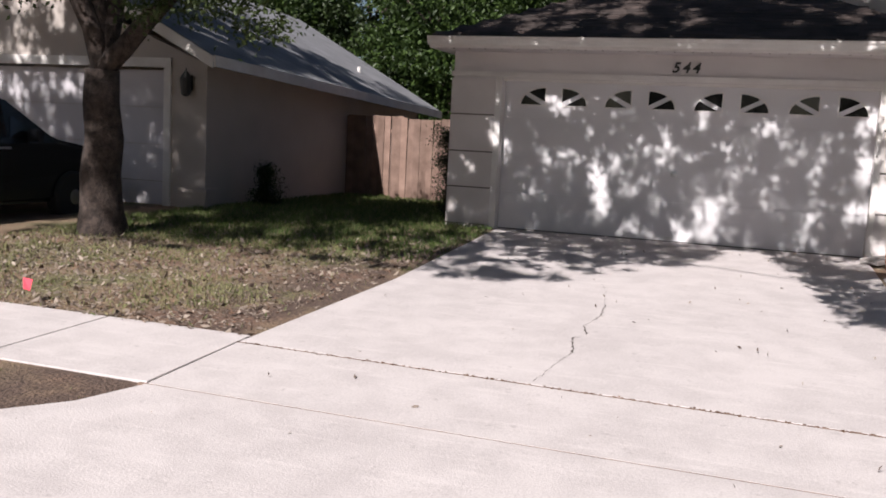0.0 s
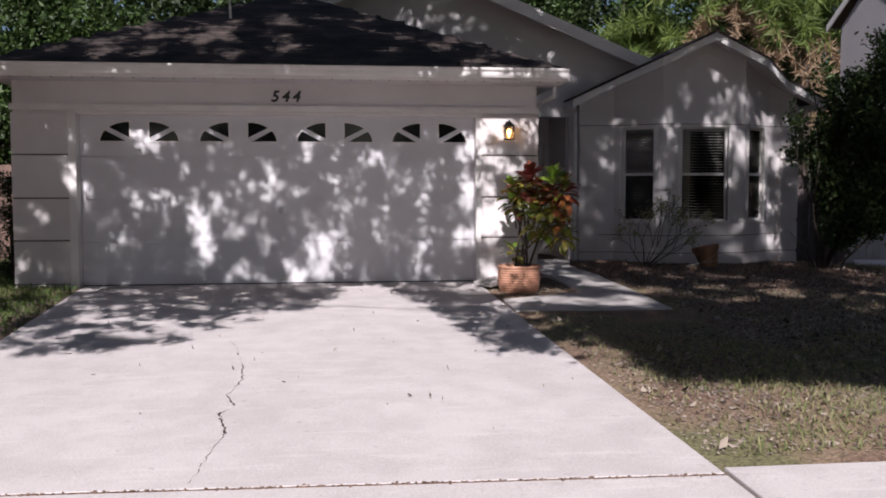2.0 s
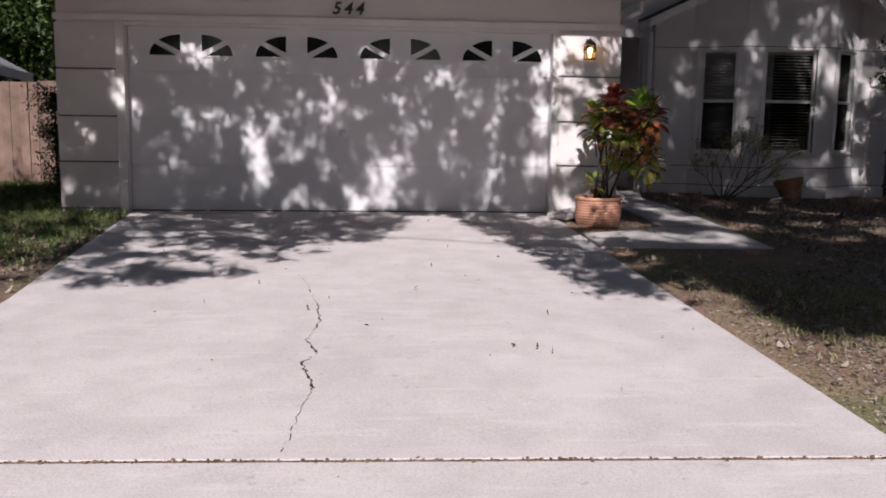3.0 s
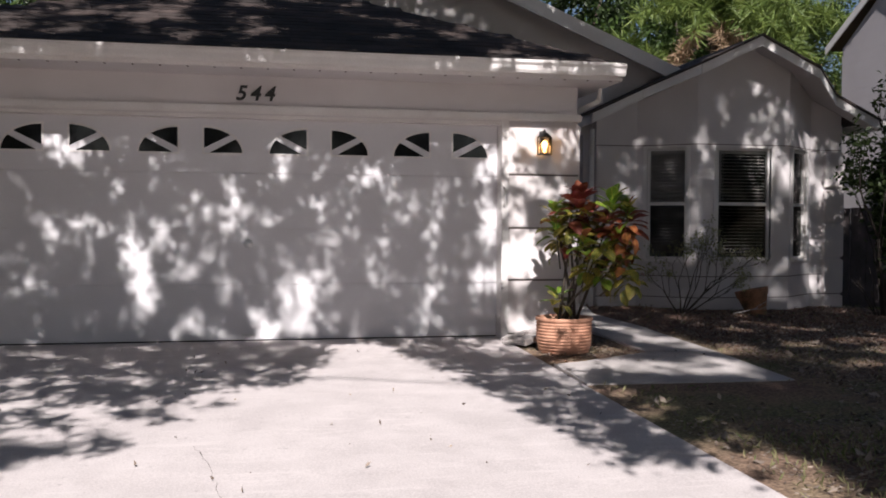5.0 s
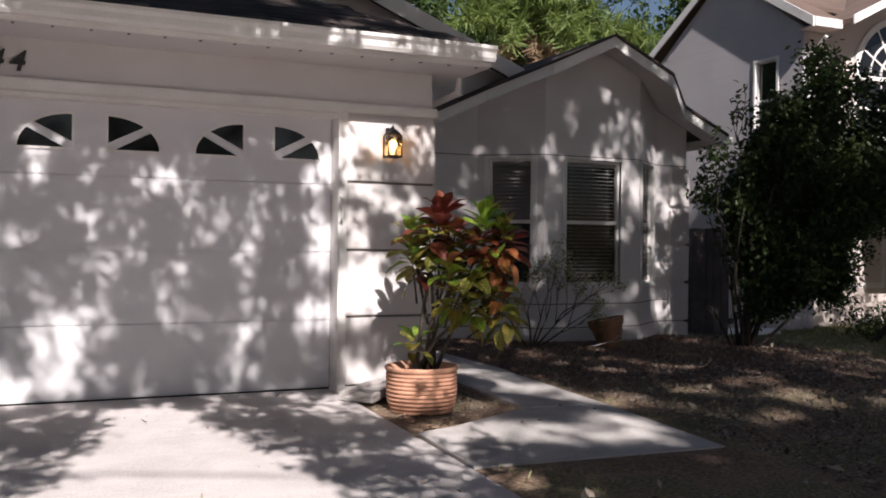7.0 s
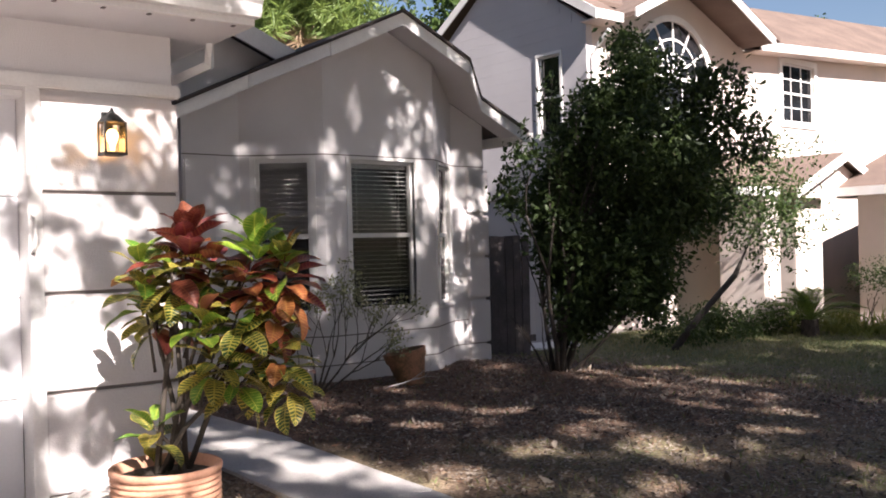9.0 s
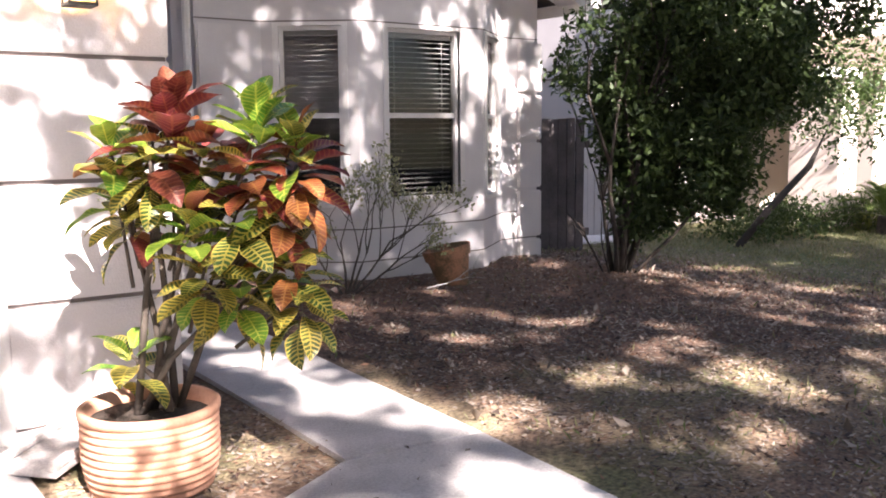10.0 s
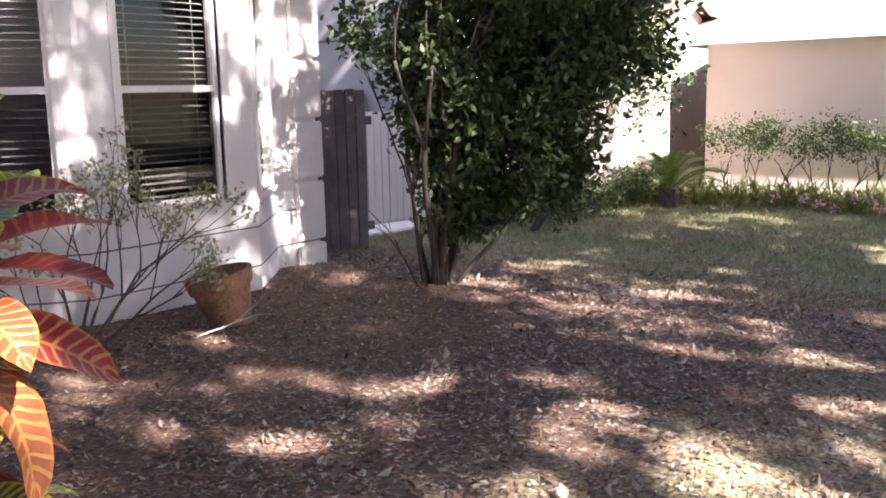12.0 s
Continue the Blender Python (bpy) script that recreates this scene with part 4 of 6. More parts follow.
for k in range(33):
    z = -0.3 + 0.205 * k
    half = 2.15 if z + 0.2 < 5.2 else max(0.0, 2.15 * (6.72 - z - 0.2) / 1.52)
    spans = [(2.15 - half, 2.15 + half)]
    if z + 0.205 > 3.18 and z < 4.8:
        spans = [(0.0, 3.04), (3.72, 4.3)]
    for s0, s1 in spans:
        if s1 - s0 > 0.1:
            bm = prism(bmesh.new(), [(s0, z), (s1, z), (s1, z + 0.203), (s0, z + 0.203)], -0.009, -0.002, MR)
            for v in bm.verts:
                if v.co.z > z + 0.1 and v.co.x < SX - 0.01:
                    v.co.x += 0.001
            part("lap_board", bm, M_SIDING_R, bpy.data.objects["wall_side"])
bm = box(bmesh.new(), 0.0, 4.3, -0.03, -0.017, 2.16, 2.185, MR)
part("seam", bm, M_GROOVE, bpy.data.objects["wall_side"], "dark horizontal seam")
# main roof, ridge along the street, with a cross gable over the arched window
bm = bmesh.new()
RZ2, YM, ZE = 6.85, 21.15, 5.3
slab(bm, [(SX - 0.15, SY - 0.4, ZE), (12.1, SY - 0.4, ZE), (12.1, YM, RZ2), (SX - 0.15, YM, RZ2)], 0.08)
slab(bm, [(12.1, SY + 0.25, ZE + 0.4), (16.3, SY + 0.25, ZE + 0.4), (16.3, YM, RZ2), (12.1, YM, RZ2)], 0.08)
slab(bm, [(16.3, SY - 0.4, ZE), (38.4, SY - 0.4, ZE + 1.2), (38.4, YM, RZ2 + 1.3), (16.3, YM, RZ2)], 0.08)
slab(bm, [(38.4, 23.7, ZE), (SX - 0.15, 23.7, ZE), (SX - 0.15, YM, RZ2), (38.4, YM, RZ2)], 0.08)
for x1 in (12.1, 16.3):
    slab(bm, [(14.0, SY - 0.85, 6.3), (x1, SY - 0.85, ZE - 0.02), (x1, SY + 0.2, ZE), (14.0, YM - 0.6, 6.3)][:: 1 if x1 > 14 else -1], 0.08)
r = part("roof_neighbour", bm, M_SHINGLE_B)
tagged(r, "faded brown shingled roof of the two-storey house", "roof", kind="structure")
bm = bmesh.new()
prism(bm, [(11.9, ZE - 0.03), (11.9, ZE - 0.19), (14.0, 6.13), (16.1, ZE - 0.2), (16.1, ZE - 0.04), (14.0, 6.29)], SY - 0.88, SY - 0.85)
box(bm, SX - 0.15, 12.1, SY - 0.43, SY - 0.4, ZE - 0.17, ZE - 0.01)
slab(bm, [(16.3, SY - 0.43, ZE), (38.4, SY - 0.43, ZE + 1.2), (38.4, SY - 0.4, ZE + 1.2), (16.3, SY - 0.4, ZE)], 0.17)
m = Matrix(((0, 1, 0, 0), (1, 0, 0, 0), (0, 0, 1, 0), (0, 0, 0, 1)))
prism(bm, [(SY - 0.4, ZE), (SY - 0.4, ZE - 0.18), (YM, RZ2 - 0.18), (23.7, ZE - 0.18), (23.7, ZE), (YM, RZ2)], SX - 0.18, SX - 0.15, m)
bmesh.ops.recalc_face_normals(bm, faces=bm.faces)
part("fascia", bm, M_TRIM, r, "white fascia and rake boards")
bm = bmesh.new()
slab(bm, [(SX - 0.15, SY - 0.38, ZE - 0.15), (12.1, SY - 0.38, ZE - 0.15), (12.1, SY - 0.001, ZE - 0.15), (SX - 0.15, SY - 0.001, ZE - 0.15)], 0.02)
slab(bm, [(16.3, SY - 0.38, ZE - 0.15), (38.4, SY - 0.38, ZE + 1.05), (38.4, SY - 0.001, ZE + 1.05), (16.3, SY - 0.001, ZE - 0.15)], 0.02)
part("soffit", bm, M_STUCCO_R, r)
bm = tube(bmesh.new(), [(SX + 0.1, SY - 0.45, 4.95), (SX + 0.1, SY - 0.2, 4.75), (SX + 0.1, SY - 0.06, 4.55), (SX + 0.1, SY - 0.06, -0.3)], [0.04] * 4, 8)
tagged(part("downpipe", bm, M_TRIM), "white downpipe at the corner of the two-storey house", "downpipe", kind="structure")

# its garage wing, closer to the street
WX, WY1, WY0 = 16.2, 16.6, 8.0
bm = bmesh.new()
wall(bm, (WX, WY1), (WX, WY0), [(0, 2.3), (9, 2.3)], z0=-0.5)
wall(bm, (WX, WY0), (23, WY0), [(0, 2.3), (7, 2.3)], z0=-0.5)
wall(bm, (18.2, WY1), (WX + 0.14, WY1), [(0, 2.3), (7, 2.3)], z0=-0.5)
wall(bm, (23, WY0), (23, SY), [(0, 2.3), (12, 2.3)], z0=-0.5)
tagged(part("wall_wing", bm, M_STUCCO_R), "cream stucco wall of the neighbouring garage wing", "wall", kind="structure")
bm = bmesh.new()
ez = 2.2
slab(bm, [(WX - 0.4, WY0 - 0.4, ez), (WX - 0.4, WY1 + 0.4, ez), (19.6, 16.0, ez + 1.75), (19.6, 11.0, ez + 1.75)], 0.06)
slab(bm, [(WX - 0.4, WY0 - 0.4, ez), (19.6, 11.0, ez + 1.75), (23.4, WY0 - 0.4, ez)], 0.06)
slab(bm, [(23.4, WY0 - 0.4, ez), (19.6, 11.0, ez + 1.75), (19.6, 16.0, ez + 1.75), (23.4, SY, ez)], 0.06)
slab(bm, [(WX - 0.4, WY1 + 0.4, ez), (23.4, SY, ez), (19.6, 16.0, ez + 1.75)], 0.06)
bmesh.ops.recalc_face_normals(bm, faces=bm.faces)
r = part("roof_wing", bm, M_SHINGLE_B)
tagged(r, "brown shingled hip roof over the neighbouring garage wing", "roof", kind="structure")
bm = bmesh.new()
box(bm, WX - 0.43, WX - 0.4, WY0 - 0.4, WY1 + 0.4, ez - 0.15, ez + 0.01)
box(bm, WX - 0.4, WX - 0.001, WY0 - 0.4, WY1 + 0.4, ez - 0.13, ez - 0.1)
part("fascia", bm, M_TRIM, r)
# porch with a small gable and square posts
bm = bmesh.new()
slab(bm, [(12.9, 16.95, 2.2), (17.4, 16.95, 2.2), (17.4, SY, 3.05), (12.9, SY, 3.05)], 0.07)
for x1 in (14.15, 17.5):
    slab(bm, [(15.83, 16.6, 2.86), (x1, 16.6, 2.15), (x1, 17.0, 2.15), (15.83, 18.6, 2.86)][:: 1 if x1 > 15.8 else -1], 0.07)
r = part("roof_porch", bm, M_SHINGLE_B)
tagged(r, "small brown shingled porch roof with a gable", "roof", kind="structure")
bm = bmesh.new()
prism(bm, [(14.15, 2.16), (14.15, 1.99), (15.83, 2.70), (17.5, 1.99), (17.5, 2.16), (15.83, 2.87)], 16.57, 16.6)
box(bm, 12.9, 14.15, 16.92, 16.95, 2.05, 2.2)
part("fascia", bm, M_TRIM, r, "white porch fascia")
bm = prism(bmesh.new(), [(14.5, 2.02), (16.9, 2.02), (16.9, 2.26), (15.83, 2.72), (14.5, 2.15)], 16.78, 16.84)
part("gable_wall", bm, M_STUCCO_R, r, "cream gable wall over the porch")
for x0, x1, y1 in ((13.75, 14.25, 17.9), (14.75, 15.65, 17.5)):
    bm = box(bmesh.new(), x0, x1, 17.0, y1, -0.5, 2.13, bevel=0.01)
    tagged(part("porch_pier", bm, M_STUCCO_R), "square cream stucco porch pier", "post", "porch piers", kind="structure")
# low window on the front, seen under the bush
bm = bmesh.new()
window("window_7", MF, 0.9, 1.9, 0.5, 1.9, "white-framed grid window with dark glass at ground level", grid=(3, 3), casing=0.1)

# ---- the neighbour's house to the left ----
NX, NY = -8.85, 12.9
bm = bmesh.new()
wall(bm, (-24, NY), (NX, NY), [(0, 2.6), (6.0, 5.8), (15.2, 2.2)], [(8.2, 14.35, -0.6, 2.15)], z0=-0.6)
wall(bm, (NX, NY + 0.14), (NX, 22.2), [(0, 2.27), (9.2, 1.85)], z0=-0.6)
wall(bm, (NX, 22.2), (-24, 22.2), [(0, 1.85), (5.5, 4.5), (15, 1.93)], z0=-0.6)
tagged(part("wall_neighbour", bm, M_STUCCO_L), "shaded beige stucco wall of the neighbouring house", "wall", kind="structure")
bm = bmesh.new()
box(bm, -15.8, -9.65, NY + 0.12, NY + 0.16, -0.3, 2.15)
NL = thing("unlit_lantern", "dark unlit wall lantern at the corner of the neighbouring house", "lamp", at=(-9.14, NY - 0.01, 1.70))
part("back_plate", box(bmesh.new(), -0.04, 0.04, -0.02, 0.0, 0.1, 0.34, bevel=0.006), M_BLACK, NL)
part("body", lathe(bmesh.new(), [(0.02, 0.0), (0.075, 0.03), (0.095, 0.26), (0.10, 0.27), (0.05, 0.36), (0.012, 0.40), (0.01, 0.44)], 8, Matrix.Translation((0, -0.13, 0))), M_BLACK, NL)
part("arm", tube(bmesh.new(), [(0, -0.01, 0.3), (0, -0.08, 0.38), (0, -0.13, 0.38)], [0.01] * 3, 6), M_BLACK, NL)
nd = new("door_neighbour")
tagged(nd, "closed pale garage door of the neighbouring house", "garage door", kind="structure")
bm.free()
for k in range(4):
    part("door_section", box(bmesh.new(), -15.8, -9.65, NY + 0.1, NY + 0.14, -0.28 + 0.6 * k, 0.31 + 0.6 * k, bevel=0.005), M_DOOR_L, nd)
bm = bmesh.new()
box(bm, -9.63, -9.5, NY - 0.04, NY - 0.001, -0.4, 2.3)
box(bm, -15.95, -9.5, NY - 0.045, NY - 0.001, 2.15, 2.3)
tagged(part("trim_opening", bm, M_TRIM), "pale trim round the neighbouring garage door", "trim", kind="structure")
bm = box(bmesh.new(), NX - 0.5, NX + 0.06, NY - 0.08, NY + 0.2, -0.5, 0.18, bevel=0.01)
box(bm, NX - 0.54, NX + 0.1, NY - 0.12, NY + 0.24, 0.18, 0.25)
tagged(part("trim_pier_base", bm, M_STUCCO_L), "beige stucco pier base at the house corner", "trim", kind="structure")
bm = bmesh.new()
slab(bm, [(-8.4, 12.4, 2.32), (-8.4, 22.6, 1.90), (-13.2, 23.84, 4.33), (-13.2, 12.4, 4.75)][::-1], 0.07)
slab(bm, [(-13.2, 12.4, 4.75), (-13.2, 23.84, 4.33), (-18, 23.6, 4.5), (-24, 23.0, 2.0), (-24, 12.4, 2.3), (-18, 12.4, 4.75)][::-1], 0.07)
bmesh.ops.recalc_face_normals(bm, faces=bm.faces)
r = part("roof_left", bm, M_SHINGLE_G)
tagged(r, "grey shingled roof of the neighbouring house", "roof", kind="structure")
bm = bmesh.new()
slab(bm, [(-8.4, 12.4, 2.32), (-8.37, 12.4, 2.32), (-8.37, 22.6, 1.90), (-8.4, 22.6, 1.90)], 0.17)
prism(bm, [(-8.4, 2.3), (-8.4, 2.12), (-13.2, 4.57), (-13.2, 4.75)], 12.37, 12.4)
bmesh.ops.recalc_face_normals(bm, faces=bm.faces)
part("fascia", bm, M_TRIM, r, "pale fascia board")
bm = tube(bmesh.new(), [(-9.8, 20.6, 2.5), (-9.8, 20.6, 2.82)], [0.045, 0.045], 10)
part("vent_pipe", bm, M_TRIM, r, "short white vent pipe")


# ---- fences ----
def fence(p, q, height, material, label, z0, board=0.14, posts=1.8):
    root = thing("fence", label, "fence")
    p, q = Vector((*p, 0)), Vector((*q, 0))
    along, length = (q - p).normalized(), (q - p).length
    m0 = Matrix(((along.x, -along.y, 0, p.x), (along.y, along.x, 0, p.y), (0, 0, 1, 0), (0, 0, 0, 1)))
    r = random.Random(int(p.x * 7))
    bm = box(bmesh.new(), 0.003, board - 0.003, -0.009, 0.009, 0, height, bevel=0.002)
    proto, n = None, int(length / board)
    for k in range(n):
        m = m0 @ Matrix.Translation((k * board, r.uniform(-0.004, 0.004), z0 + r.uniform(-0.015, 0.015))) @ Matrix.Rotation(radians(r.uniform(-0.5, 0.5)), 4, "Y")
        if proto is None:
            proto = part("board", bm, material, root)
            proto.matrix_basis = m
        else:
            b = new("board", proto.data)
            b.parent, b.matrix_basis = root, m
    for z in (0.3, height - 0.35):
        part("rail", box(bmesh.new(), 0, length, 0.012, 0.05, z0 + z, z0 + z + 0.085, m0), material, root)
    s = 0.0
    while s <= length + 0.01:
        part("post", box(bmesh.new(), s - 0.045, s + 0.045, 0.012, 0.1, z0 - 0.1, z0 + height - 0.02, m0), material, root)
        s += posts
    return root


fence((-8.82, 18.05), (-7.50, 18.05), 1.78, M_FENCE, "weathered red-brown board fence between the houses", -0.14)
fence((-7.55, 17.55), (-4.8, 17.55), 1.73, M_FENCE, "weathered red-brown board fence standing forward of its neighbour", -0.13)
f = fence((6.92, 17.0), (8.3, 17.0), 1.72, M_FENCE_G, "old grey board fence beside the house", -0.3)
f = fence((8.3, 18.6), (11.6, 18.6), 1.5, M_SIDING_R, "pale painted board fence in the shade", -0.35)

# ---- plants ----
def branchy(bm, start, way, length, radius, depth, r, tips, spread=0.6, sides=6, shrink=0.7):
    """A limb that wanders and forks; the places of its twigs go to tips."""
    pts, p, w = [Vector(start)], Vector(start), Vector(way).normalized()
    for k in range(4):
        w = (w + Vector((r.uniform(-1, 1), r.uniform(-1, 1), r.uniform(-0.6, 0.9))) * 0.16).normalized()
        p = p + w * length / 4
        pts.append(p.copy())
    tube(bm, pts, [radius * (1 - 0.4 * k / 4) for k in range(5)], sides)
    if depth == 0:
        tips += [pts[2], pts[3], pts[4]]
        return
    for k in range(r.choice((2, 3))):
        d = (w + Vector((r.uniform(-1, 1), r.uniform(-1, 1), r.uniform(-0.5, 1))) * spread).normalized()
        branchy(bm, pts[r.choice((3, 4))], d, length * shrink * r.uniform(0.8, 1.2), radius * 0.55, depth - 1, r, tips, spread, max(4, sides - 1), shrink)


def tree(name, at, height, radius, crown, clumps, leaves, material, label, seed, leaf=(0.09, 0.05), bark=None, limbs=5, fork=0.4, category="tree", clump_r=0.45, keep=None, depth=2, limb=0.5):
    """A trunk that forks into limbs, and a crown of leaf clumps in ellipsoids: (x, y, z, rx, ry, rz) from the base."""
    r, g = random.Random(seed), np.random.default_rng(seed)
    root = thing(name, label, category, at=at)
    bm, tips = bmesh.new(), []
    top = height * fork
    pts = [(0.02 * math.sin(3 * k) * height * 0.2, 0.03 * math.cos(2 * k), top * k / 5) for k in range(6)]
    tube(bm, [(0, 0, -0.25)] + pts, [radius * 1.45, radius * 1.25] + [radius * (1.0 - 0.05 * k) for k in range(1, 6)], 14)
    for k in range(limbs):
        c = crown[k % len(crown)]
        aim = Vector((c[0] + r.uniform(-0.6, 0.6) * c[3], c[1] + r.uniform(-0.6, 0.6) * c[4], c[2] + r.uniform(-0.2, 0.5) * c[5])) - Vector(pts[-1])
        branchy(bm, pts[-1], aim, aim.length * 0.6, radius * limb, depth, r, tips, 0.7, 8)
    part("trunk", bm, bark or M_BARK, root, smooth=True)
    sizes = np.array([c[3] * c[4] * c[5] for c in crown])
    which = g.choice(len(crown), clumps, p=sizes / sizes.sum())
    way = g.normal(size=(clumps, 3))
    way /= np.linalg.norm(way, axis=1, keepdims=True)
    far = g.uniform(0.25, 1.0, (clumps, 1)) ** 0.5
    cr = np.array(crown)[which]
    centres = cr[:, :3] + way * far * cr[:, 3:]
    if keep:
        centres = np.array([c for c in centres if keep(c[0] + at[0], c[1] + at[1], c[2] + at[2])])
    n = len(centres)
    pos = np.repeat(centres, leaves, 0) + g.normal(size=(n * leaves, 3)) * clump_r * g.uniform(0.5, 1.1, (n * leaves, 1)) * (0.6, 0.6, 0.42)
    if len(pos):
        leaf_mesh("crown", pos, leaf[0], leaf[1], material, root, g, droop=0.15)
    return root


# the oak by the neighbour's drive
tree("oak_tree", (-8.12, 9.6, -0.22), 7.0, 0.27, [(-0.4, 0.2, 5.0, 2.0, 1.8, 1.2), (0.5, 0.2, 5.2, 2.2, 1.8, 1.1), (1.9, -0.1, 3.4, 1.1, 0.9, 0.4), (0.1, -0.6, 5.0, 1.6, 1.4, 1.0), (2.3, -0.2, 2.95, 0.75, 0.6, 0.22), (-0.2, -0.5, 3.2, 2.2, 1.0, 0.35), (-1.8, 0, 4.2, 1.8, 1.8, 1.2)] + [(1.5, -0.25, 2.85, 1.1, 0.45, 0.25)] * 6 + [(2.35, -0.2, 2.62, 0.4, 0.3, 0.2)] * 12, 620, 45, M_OAK,
     "rough-barked oak with a forked trunk standing on the lawn", 11, leaf=(0.08, 0.042), fork=0.30, clump_r=0.26, limbs=4)


SHADE_EDGE = [(-30, 9.2), (-4.2, 8.8), (-3.6, 8.7), (-2.9, 8.8), (-2.3, 9.3), (-1.8, 10.2), (-1.1, 11.3), (-0.85, 12.9), (-0.3, 12.9), (-0.05, 11.4), (0.25, 9.4), (0.35, 8.2), (0.8, 7.6), (1.6, 7.2), (4, 6.7), (12, 6.2)]


# spots to leave sunny, measured where the light lands: x, y and two radii
GAPS = [(4.5, 17.4, 0.28, 0.85), (-2.45, 14.0, 0.16, 0.4), (-1.45, 13.3, 0.12, 0.25), (-1.0, 13.65, 0.12, 0.35), (-3.8, 14.5, 0.12, 0.4), (-2.85, 15.3, 0.3, 0.2), (5.3, 19.6, 0.25, 0.6), (5.8, 18.3, 0.25, 0.9), (4.9, 18.6, 0.2, 0.5), (4.2, 18.9, 0.3, 0.3), (6.85, 17.3, 0.18, 0.5), (6.35, 17.15, 0.14, 0.3), (6.75, 19.0, 0.15, 0.5)]


def shade_keep(x, y, z):
    """Thins the unseen oaks' crowns by where their shade should land: open over the front half of the driveway and over
    part of each lawn.
    """
    t = z / 0.65
    gx, gy = x + 0.13 * t, y + 0.765 * t
    n1 = noise.noise((gx * 0.5, gy * 0.4, 7.7))
    n2 = noise.noise((gx * 2.8, gy * 1.9, 2.2))
    if gy < ramp_z(gx, SHADE_EDGE) + 0.5 * n2 or gx > (12.2 if gy > 17.2 else 15.4) or -8.0 < gx < -5.6 and 16.6 < gy < 20.3:
        return False
    if any(((gx - cx_) / rx_) ** 2 + ((gy - cy_) / ry_) ** 2 < 1 for cx_, cy_, rx_, ry_ in GAPS):
        return gy > 16.5 and noise.noise((gx * 23.0, gy * 19.0, z * 7.0)) > 0.2
    over_drive = -5.6 < gx < (1.4 if gy < 13.0 else 2.2) and gy < 16.0
    if (z < 7.2) != over_drive or over_drive and (z < 5.0) != (gy < 13.0):
        return False
    if 6.0 < gx < 7.3 and 14.7 < gy < 16.0:
        return n2 > -0.45
    if gx > 8:
        return 0.6 * noise.noise((gx * 0.35, gy * 0.9, 5.5)) + 0.5 * n2 > -0.27
    n3 = noise.noise((gx * 6.5, gy * 4.6, 3.3))
    if 2.75 <= gx < 5.2 and 10.8 < gy < 12.4:
        return 0.2 * n1 + 0.6 * n2 + 0.7 * n3 > 0.0
    if 0.9 < gx < 2.75 and 10.8 < gy < 12.4:
        return 0.2 * n1 + 0.6 * n2 + 0.7 * n3 > 0.12
    if 2.2 < gx < 6.5 and 9.8 < gy < 13.0:
        return 0.3 * n1 + 0.6 * n2 + 0.6 * n3 > -0.1
    if gy < 12.9:
        return 0.35 * n1 + 0.55 * n2 + 0.6 * n3 + 0.6 * noise.noise((gx * 14, gy * 9, 5.1)) > (-0.03 if gx < 1.2 else -0.36 if gy < 11 else -0.27)
    if gx < 2.3:
        wall_n = noise.noise((gx * 5.8, gy * 3.6, 9.4))
        if gy < 15.8:
            return 0.15 * n1 + 0.4 * wall_n + 0.95 * noise.noise((gx * 11.5, gy * 7.0, 1.4)) > (0.3 if 0.9 < gx < 1.9 else -0.2 if gx < -3.9 else -0.13 if gx < -1.5 else -0.05)
        return 0.35 * n1 + n2 > -0.22
    if gy < 15.9:
        return 0.35 * n1 + 0.7 * n2 + 0.5 * n3 > (-0.27 if gx > 4.8 else -0.12)
    if noise.noise((gx * 37.0, gy * 31.0, z * 9.0)) > 0.22:
        return True
    return 0.35 * n1 + noise.noise((gx * 4.2, gy * 2.4, 6.1)) > -0.1


# unseen oaks: leaves stay only where their shadows are wanted
for name, at, crown, clumps, seed, trunk in (
        ("shade_oak", (9.8, 4.4, -0.5), [(-4.5, 0.8, 9.8, 4.8, 8.5, 1.0), (-5.5, -6.2, 9.6, 5.2, 4.0, 0.9), (0.5, 1.5, 9.4, 4.0, 8.0, 1.1), (-9.3, 0.8, 10.0, 4.0, 8.5, 1.0), (-8.0, -6.9, 9.8, 4.2, 3.0, 0.9)], 21500, 21, 0.3),
        ("shade_oak", (-11.8, 4.0, -0.5), [(7.0, 0.8, 10.2, 4.5, 8.5, 1.0), (2.5, 1.3, 9.8, 4.0, 8.0, 1.1), (7.5, -5.4, 10.0, 4.0, 3.4, 0.9), (-3.0, 2, 9.4, 4.5, 7.5, 1.1)], 16500, 22, 0.32)):
    tree(name, at, 10.5, trunk, crown, clumps, 22, M_OAK, "tall unseen oak beside the street, its crown shaped to cast the dappled shade", seed, leaf=(0.125, 0.07), fork=0.62, clump_r=0.165, keep=shade_keep, limb=0.11, depth=1)
# unseen lower crown, added for crisper shade on the driveway and door
tree("shade_oak", (-10.6, 5.6, -0.4), 7.0, 0.26, [(8.3, 2.2, 5.9, 5.0, 2.9, 0.75), (8.1, 0.4, 4.5, 4.8, 3.2, 0.4)], 12500, 24, M_OAK, "unseen oak added with long limbs to shade the driveway and garage door", 23, leaf=(0.085, 0.048), fork=0.5, clump_r=0.12, keep=shade_keep, limb=0.03, depth=1, limbs=1)
